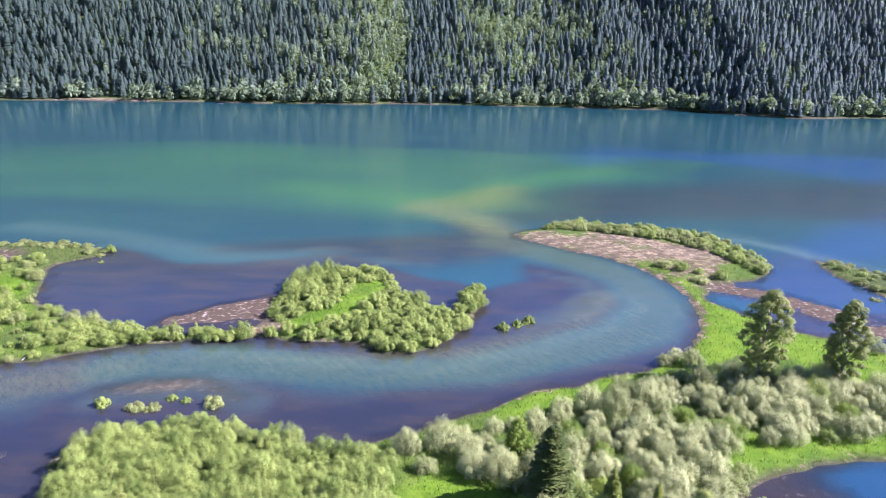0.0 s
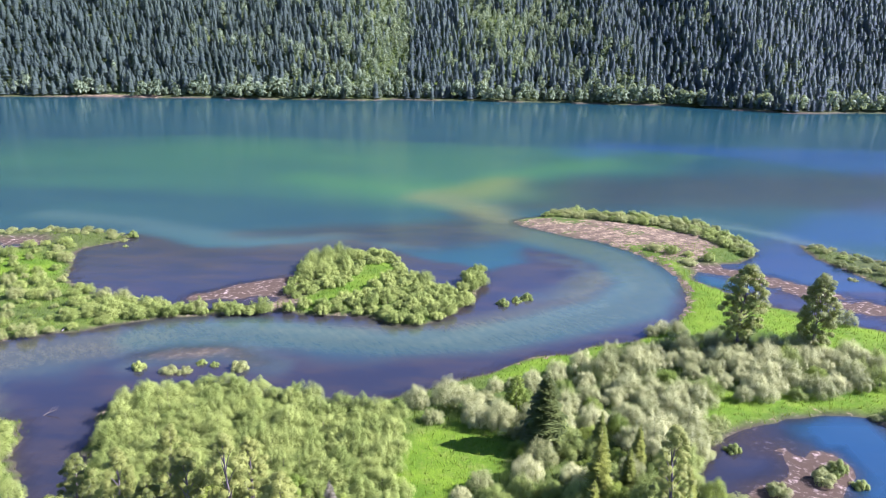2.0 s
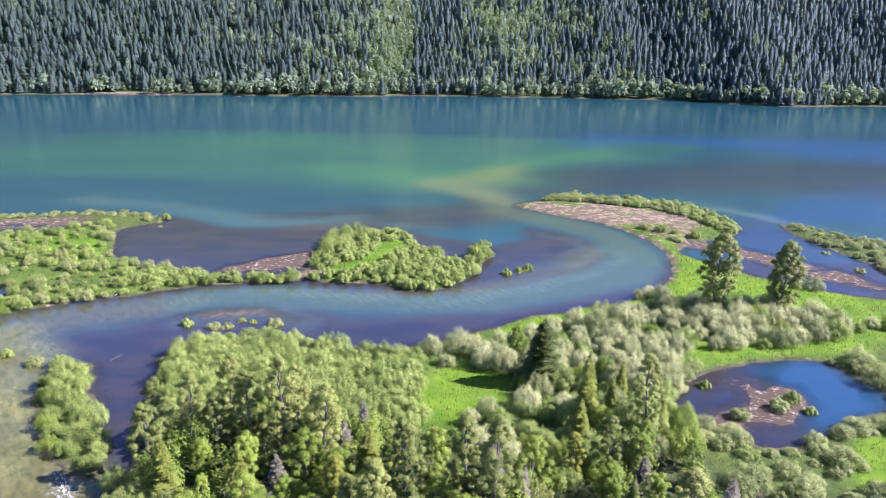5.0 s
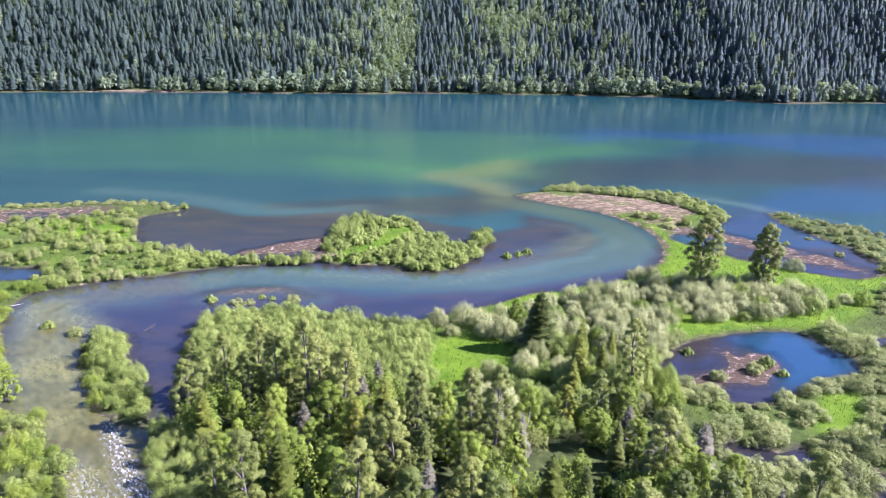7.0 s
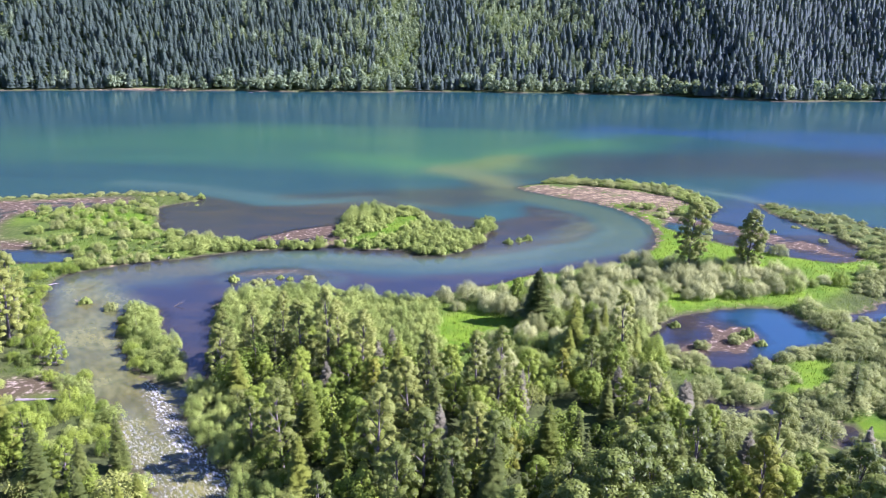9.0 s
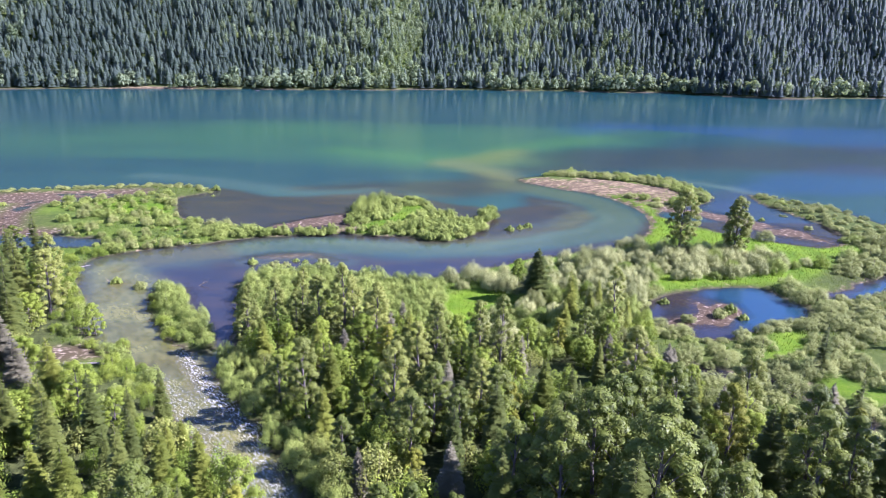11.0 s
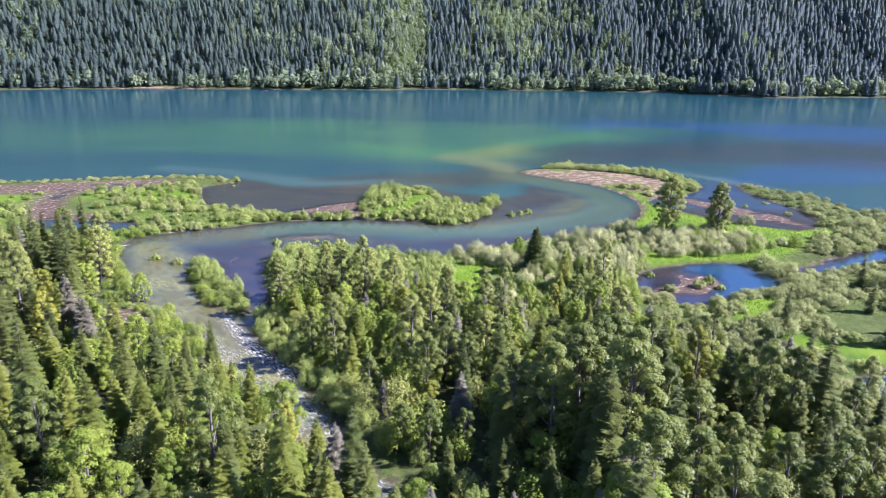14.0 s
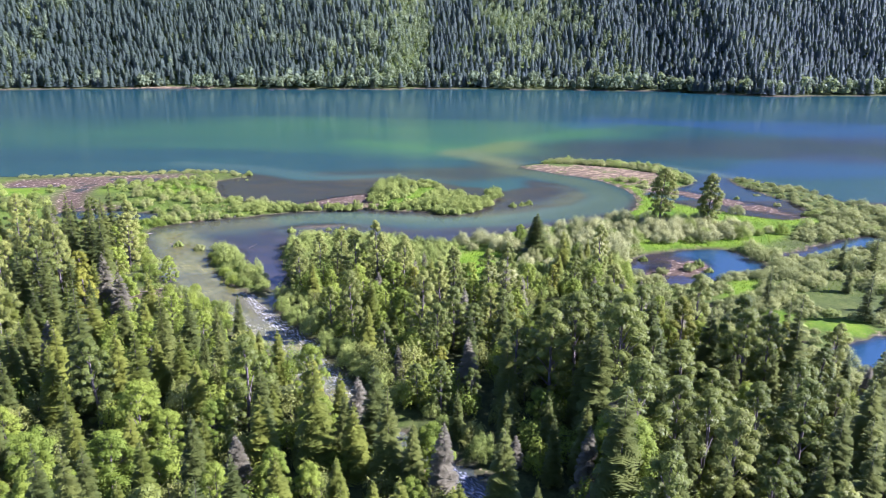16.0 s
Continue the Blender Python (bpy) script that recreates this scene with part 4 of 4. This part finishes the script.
thicket = poly([(-6, 98), (3, 101), (10, 104), (18, 109), (30, 114), (44, 119), (58, 124), (74, 122), (90, 118), (98, 113), (84, 108), (66, 103), (48, 100), (42, 94), (40, 84), (39, 70), (37, 62), (27, 61), (17, 56), (8, 60), (3, 66), (2, 72), (12, 78), (13, 88), (6, 93), (-2, 93)])
grass_gap = lambda x, y: stroke(x, y, [(18, 114, 3.0), (34, 122, 3.6), (48, 130, 3.0)]) > 0
spots = scatter((-10, 54, 105, 135), 3.4, lambda x, y: thicket(x, y) & ~grass_gap(x, y) & dry(x, y, 1.0) & ~opening(x, y))
greens = [q for i, q in enumerate(spots) if (q[1] < (88 if q[0] < 22 else 84) and i % 5 < 3) or i % 6 == 0]
spots = [q for i, q in enumerate(spots) if not ((q[1] < (88 if q[0] < 22 else 84) and i % 5 < 3) or i % 6 == 0)]
plant_all([bush("green_willow", 206 + k, 4.2, 2.7, (WILLOW, ALDER)[k], "fresh green willow bush among silver willows", 8, 170, 0.21) for k in range(2)], greens, 0.6, 1.25, "green bushes on the river bank", (0.75, 1.25))
plant_all(silver, spots + [(47, 131), (49.5, 132.5), (52, 130), (57, 123), (60, 120), (65, 120), (72, 120), (75, 119), (80, 119), (84, 117)], 0.6, 1.2, "willow thicket on the river bank", (0.75, 1.1))
mass = poly([(-53, 98), (-50, 103), (-44, 103), (-36, 105), (-24, 101), (-12, 99), (-6, 96), (-5, 84), (-4, 68), (-12, 68), (-30, 71), (-44, 66), (-47, 74), (-51, 88)])
spots = scatter((-60, 66, 0, 110), 2.35, lambda x, y: mass(x, y) & dry(x, y, 0.3))
spots += scatter((-60, -20, 6, 64), 2.9, lambda x, y: (stroke(x, y, [(-45, 54, 3), (-38, 42, 3), (-28, 26, 3), (-18, 10, 3), (-4, -8, 3)]) > 0) & dry(x, y, 0.3) & (x > -0.82 * y - 11))
spots += scatter((-76, 55, -48, 97), 2.9, lambda x, y: stroke(x, y, [(-70, 89, 3.0), (-66, 80, 3.8), (-58, 68, 3.6), (-53, 61, 2.4)]) > 0.4)
plant_all(willow, spots[-298:], 0.75, 1.15, "willow thicket by the river mouth", (0.6, 1.15))
bank_spots = scatter((-110, 20, -40, 125), 3.6, lambda x, y: (shore_distance(x, y) > 0.3) & (shore_distance(x, y) < 5 + 8 * (y < 60)) & (x < -40) & (y < 118) & (x < -0.55 * y - 22) & ((y > 62) | (grain(x, y, 7, 55) > -0.3)) & (stroke(x, y, [(-74, 54, 4), (-70, 53, 3)]) < 0), 0.5)
bank_spots += [(-67, 57), (-65, 54), (-63, 51), (-66, 51), (-62, 48), (-60, 45), (-64, 46), (-58, 42), (-61, 41), (-57, 39), (-68, 60), (-70, 57)]
plant_all([bush("riverside_shrub", 216 + k, 2.8, 2.3, (WILLOW, ALDER)[k], "small green shrub on the earthy river bank", 6, 110, 0.22) for k in range(2)], bank_spots, 0.5, 1.1, "shrubs on the west bank")
isle_zone = lambda x, y: (x > -46) & (x < 16) & (y > 133) & (y < 188) & dry(x, y, 0.7) & (stroke(x, y, [(-28, 148, 5), (-20, 154, 4), (-14, 172, 4)]) < 0) & (stroke(x, y, [(-42, 143, 3), (-35, 146, 4)]) < 0)
plant_all(isle, scatter((-46, 132, 16, 188), 2.5, isle_zone) + scatter((-74, 134, -44, 148), 2.3, lambda x, y: (stroke(x, y, [(-46, 141, 2), (-58, 141, 3), (-72, 139, 5)]) > 0) & dry(x, y, 0.1)), 0.75, 1.4, "willow scrub on the island", (0.65, 1.15))
big = scatter((-36, 160, -22, 182), 3.2, lambda x, y: stroke(x, y, [(-31, 164, 4), (-28, 176, 5)]) > 0)
plant_all([bush("tall_island_willow", 251, 5.0, 3.0, WILLOW, "tall willow bush on the island's end", 9, 140, 0.23)], big, 0.7, 1.0, "tall willows on the island")
bank = lambda x, y: dry(x, y, 0.4) & ((stroke(x, y, [(-44, 141, 3), (-64, 140, 5), (-76, 138, 8), (-92, 128, 9)]) > 0) | ((stroke(x, y, [(-100, 150, 26), (-125, 165, 30), (-150, 160, 30)]) > 0) & (grain(x, y, 13, 51) + 0.5 * grain(x, y, 5, 52) > 0.08) & (mudflat(x, y) < 0.2)))
wild = [bush("bank_willow", 261 + k, 2.8 + 0.5 * k, 2.3, (WILLOW, WILLOW, MARSH)[k], "mixed green willow bush along the west bank", 7, 116, 0.23) for k in range(3)]
plant_all(wild, scatter((-180, 100, -40, 205), 3.5, bank)[:298], 0.4, 1.2, "willows along the west bank", (0.7, 1.0))
spit_zone = lambda x, y: dry(x, y, 0.6) & (stroke(x, y, [(38, 235, 3.5), (60, 233, 6), (80, 224, 7), (91, 210, 7.5), (95, 192, 5), (98, 176, 3)]) > 0)
plant_all(spitb, scatter((30, 165, 106, 242), 2.6, spit_zone) + [(66, 193), (70, 190), (74, 187), (79, 184), (72, 181)], 0.75, 1.5, "willows along the spit", (0.6, 1.05))
open_grass = lambda x, y: np.max([stroke(x, y, q) for q in lush_strips], 0) > -1.0
marsh_zone = lambda x, y: dry(x, y, 0.4) & ~open_grass(x, y) & ~((x < 92) & (y > 126)) & (x > 40) & (y < 200) & (mudflat(x, y) < 0.45) & ~in_east(x, y) & (stroke(x, y, [(84, 127, 7), (98, 131, 7), (112, 128, 5)]) < 0) & (stroke(x, y, [(50, 99, 4), (80, 104, 5)]) < 0) & ((grain(x, y, 17, 61) + 0.4 * grain(x, y, 6, 62) > -0.40) | (stroke(x, y, [(42, 70, 4), (52, 63, 4), (62, 66, 4), (72, 72, 4), (82, 80, 5), (81, 92, 3)]) > 0)) & ~thicket(x, y)
marsh_spots = scatter((40, -5, 190, 200), 3.1, lambda x, y: marsh_zone(x, y) & ((y < 150) | (grain(x, y, 5, 63) > -0.25)) & (np.abs(x + 5) < 0.66 * (y + 104) + 4))
sallows = [bush("sallow_bush", 236 + k, 2.0 + 0.4 * k, 2.2, (MARSH, WILLOW)[k], "low grey green sallow shrub in the marsh", 6, 100, 0.24) for k in range(2)]
reedy = lambda x, y: 1 - 0.35 * float(ramp(y, 135, 160))
plant_all(marshes, marsh_spots[:296], 0.5, 1.6, "marsh willows", (0.6, 0.95), reedy)
plant_all(sallows, marsh_spots[296:592], 0.5, 1.5, "sallows in the marsh", (0.6, 0.95), reedy)
marsh_trees = [(66, 52), (90, 62), (60, 30), (98, 80), (104, 76), (84, 44), (92, 50)]
plant_all([conifer("marsh_spruce", 271, 13, 2.4, SPRUCE, "dark spruce standing alone in the marsh", 24, 9)], marsh_trees, 0.7, 1.05, "spruces in the marsh")

edge_spots = scatter((-185, 182, -92, 210), 3.0, lambda x, y: stroke(x, y, [(-180, 188, 2.5), (-150, 196, 2.5), (-120, 203, 3), (-100, 201, 3.5), (-94, 196, 2)]) > 0)
plant_all([bush("shore_reed_bush", 286, 1.6, 1.9, MARSH, "grey green reed clump along the lake edge", 6, 70, 0.22)], edge_spots, 0.7, 1.2, "reeds along the lake edge", (0.6, 1.1))
water_tufts = [(-55.6, 112), (-49.6, 111), (-46.7, 111), (-44.6, 114.5), (-41.8, 113.8), (-36.8, 112.8), (19.8, 150), (16.4, 148), (22.6, 152),
               (-77.7, 92.8), (-85, 96), (114, 154), (113, 170), (103, 164), (57, 79), (49, 76), (62, 78), (47, 87), (60, 81), (-92, 199), (-90, 189), (120, 166)]
plant_all([bush("water_willow", 281 + k, 2.0, 1.8, (WILLOW, MARSH)[k], "small willow shrub standing in shallow water", 5, 130, 0.24) for k in range(2)], water_tufts, 0.7, 1.2, "shrubs in the shallows")

under_zone = lambda x, y: (stroke(x, y, [(18, -22, 5), (17, 0, 5)]) < 0) & (in_west(x, y) | in_east(x, y)) & seen(x, y) & dry(x, y, 0.4) & ~opening(x, y)
under = scatter((-115, -50, 90, 70), 4.6, under_zone)
shrubs = [bush("forest_shrub", 291 + k, 4.0, 2.6, (ALDER, COTTON)[k], "green shrub under the floodplain trees", 6, 62, 0.31) for k in range(2)]
plant_all(shrubs, under[:298], 0.9, 1.6, "shrubs under the trees", (0.9, 1.4))
# ---- grass and reeds ----
def tufts(name, spots, tall, wide, blades, material):
    r = np.random.default_rng(len(spots))
    p = np.repeat(np.array(spots, float), blades, 0) + r.normal(0, wide, (len(spots) * blades, 2))
    z = ground_height(p[:, 0], p[:, 1])
    n = len(p)
    a, h = r.uniform(0, 6.28, n), tall * r.uniform(0.5, 1.3, n)
    foot = np.stack([p[:, 0], p[:, 1], z - 0.05], -1)
    side = np.stack([np.cos(a), np.sin(a), a * 0], -1) * (0.09 * tall / 0.6)
    tip = foot + np.stack([r.normal(0, 0.25, n) * h, r.normal(0, 0.25, n) * h, h], -1)
    verts = np.stack([foot - side, foot + side, tip], 1).reshape(-1, 3)
    me = bpy.data.meshes.new(name)
    me.from_pydata(verts.tolist(), [], np.arange(n * 3).reshape(-1, 3).tolist())
    me.materials.append(material)
    return new(name, me)


lush = scatter((-120, 60, 120, 200), 1.5, lambda x, y: dry(x, y, 0.5) & (mudflat(x, y) < 0.3) & ~in_east(x, y) & ~in_west(x, y))
ob = tufts("meadow_grass", lush, 0.55, 0.5, 7, BLADES)
tagged(ob, "bright yellow green meadow grass on the banks", "grass", kind="stuff")

# ---- driftwood and stones ----
def log_mesh(seed, length, radius):
    r = np.random.default_rng(seed)
    n = 6
    t = np.linspace(-0.5, 0.5, n)
    pts = np.stack([t * length, np.cumsum(r.normal(0, 0.05, n)) * length / 4, np.full(n, radius * 0.6) + r.normal(0, 0.02, n)], -1)
    return limb(pts, radius * np.linspace(1.2, 0.6, n) * r.uniform(0.85, 1.15, n), 7)


def drift_log(seed, length, radius):
    root = new("driftwood_log", joined("driftwood_log", [log_mesh(seed, length, radius)], DRIFT))
    for k in range(2):
        r = np.random.default_rng(seed * 9 + k)
        x = r.uniform(-0.3, 0.4) * length
        ob = new("branch_stub", joined("branch_stub", [limb([(x, 0, radius * 0.6), (x + 0.3, r.uniform(-0.8, 0.8), radius + 0.4)], [radius * 0.4, 0.02], 5)], DRIFT))
        ob.parent = root
    return tagged(root, "bleached driftwood log stranded on the muddy shore", "log")


def lay(models, spots, low, high, group):
    models = list(models)
    for n, ((x, y), z) in enumerate(zip(spots, heights_at(spots))):
        m = pose(x, y, max(z, -0.12) - 0.03, 0, 0, rng.uniform(0, 180)) @ Matrix.Diagonal((*[rng.uniform(low, high)] * 3, 1))
        if n < len(models):
            models[n].matrix_basis = m
            tagged(models[n], group=group)
        else:
            copy_thing(models[n % len(models)], m)


logs = [drift_log(300 + k, 5 + 1.2 * k, 0.22 + 0.04 * k) for k in range(3)]
log_spots = [(-83, 127), (-78, 129), (-99, 108), (-79, 57), (64, 158), (65, 170), (-27, 140), (48, 205)]
log_spots += scatter((-180, 128, -105, 196), 5.0, lambda x, y: (mudflat(x, y) > 0.5), 0.6)[:45]
log_spots += scatter((28, 196, 90, 232), 5.5, lambda x, y: stroke(x, y, [(34, 222, 3), (48, 220, 6), (66, 212, 6), (82, 202, 5)]) > 0)[:26]
log_spots += scatter((-58, 146, -34, 166), 4.0, lambda x, y: mudflat(x, y) > 0.6)[:12]
ob = drift_log(311, 9.0, 0.2)
ob.matrix_basis = pose(-70.3, 50.8, 0.75, 0, 0, 2)
lay(logs, log_spots, 0.2, 0.55, "driftwood")


def stone(seed):
    r = np.random.default_rng(seed)
    bm = bmesh.new()
    bmesh.ops.create_icosphere(bm, subdivisions=2, radius=0.5)
    for v in bm.verts:
        v.co *= 1 + 0.16 * noise.noise(v.co * 2.4 + Vector((seed, 0, 0)))
        v.co.z *= 0.62
        v.co.x *= 1.25
    me = bpy.data.meshes.new("stone")
    bm.to_mesh(me)
    bm.free()
    me.materials.append(ROCK)
    return tagged(new("stone", me), "grey river stone in the shallow rapids", "stone")


rock_zone = lambda x, y: (rapid(x, y) > 0.3) | ((stroke(x, y, [(-48, 40, 5), (-38, 24, 5)]) > 0) & (shore_distance(x, y) < 0))
lay([stone(320 + k) for k in range(3)], scatter((-66, -20, -10, 66), 2.2, rock_zone)[:130], 0.3, 0.95, "stones in the rapids")

def snag(seed):
    """A bare branch stranded in the shallows: a bent stem with forked twigs."""
    r = np.random.default_rng(seed)
    root = new("dead_branch", joined("dead_branch", [limb([(-1.6, 0, -0.3), (-0.4, 0.1, 0.35), (0.9, 0, 0.75), (1.9, -0.2, 1.3)], [0.13, 0.10, 0.07, 0.02], 6)], STEMS))
    for k in range(6):
        x = -0.3 + 0.35 * k
        tip = (x + r.uniform(0.2, 0.9), r.uniform(-0.9, 0.9), 0.6 + 0.25 * x + r.uniform(0.4, 1.0))
        ob = new("twig", joined("twig", [limb([(x, 0.05, 0.45 + 0.22 * x), tip], [0.05, 0.012], 4)], STEMS))
        ob.parent = root
    return tagged(root, "grey bare branch lying in the dark shallows", "branch")


for k, (x, y, turn) in enumerate([(-63.5, 95, 20), (-86, 95.5, 160), (16, 109.5, 10)]):
    snag(340 + k).matrix_basis = pose(x, y, 0.0, 0, 0, turn) @ Matrix.Diagonal((0.75, 0.75, 0.75, 1))

# ---- a moored boat off the far shore ----
boat = new("rowing_boat")
hull = bmesh.new()
rings = []
for k in range(7):
    t = k / 6
    w, lift = 0.75 * math.sin(math.pi * min(0.98, 0.18 + 0.8 * (1 - t))) ** 0.6, 0.18 * (2 * t - 1) ** 2
    rings.append([hull.verts.new((-2.2 + 4.4 * t, w * q, lift + h)) for q, h in ((-1, 0.55), (-0.8, 0.15), (0, 0), (0.8, 0.15), (1, 0.55))])
for a, c in zip(rings, rings[1:]):
    for i in range(4):
        hull.faces.new((a[i], a[i + 1], c[i + 1], c[i]))
me = bpy.data.meshes.new("hull")
hull.to_mesh(me)
hull.free()
me.materials.append(BARK)
hull_ob = new("hull", me)
hull_ob.parent = boat
solid = hull_ob.modifiers.new("planks", "SOLIDIFY")
solid.thickness = 0.05
for x in (-0.7, 0.7):
    seat = new("bench", joined("bench", [limb([(x, -0.6, 0.4), (x, 0.6, 0.4)], [0.14, 0.14], 4)], DRIFT))
    seat.parent = boat
boat.matrix_basis = pose(-182, 622, -0.1, 0, 0, 25)
tagged(boat, "small dark wooden rowing boat moored near the shore", "boat")
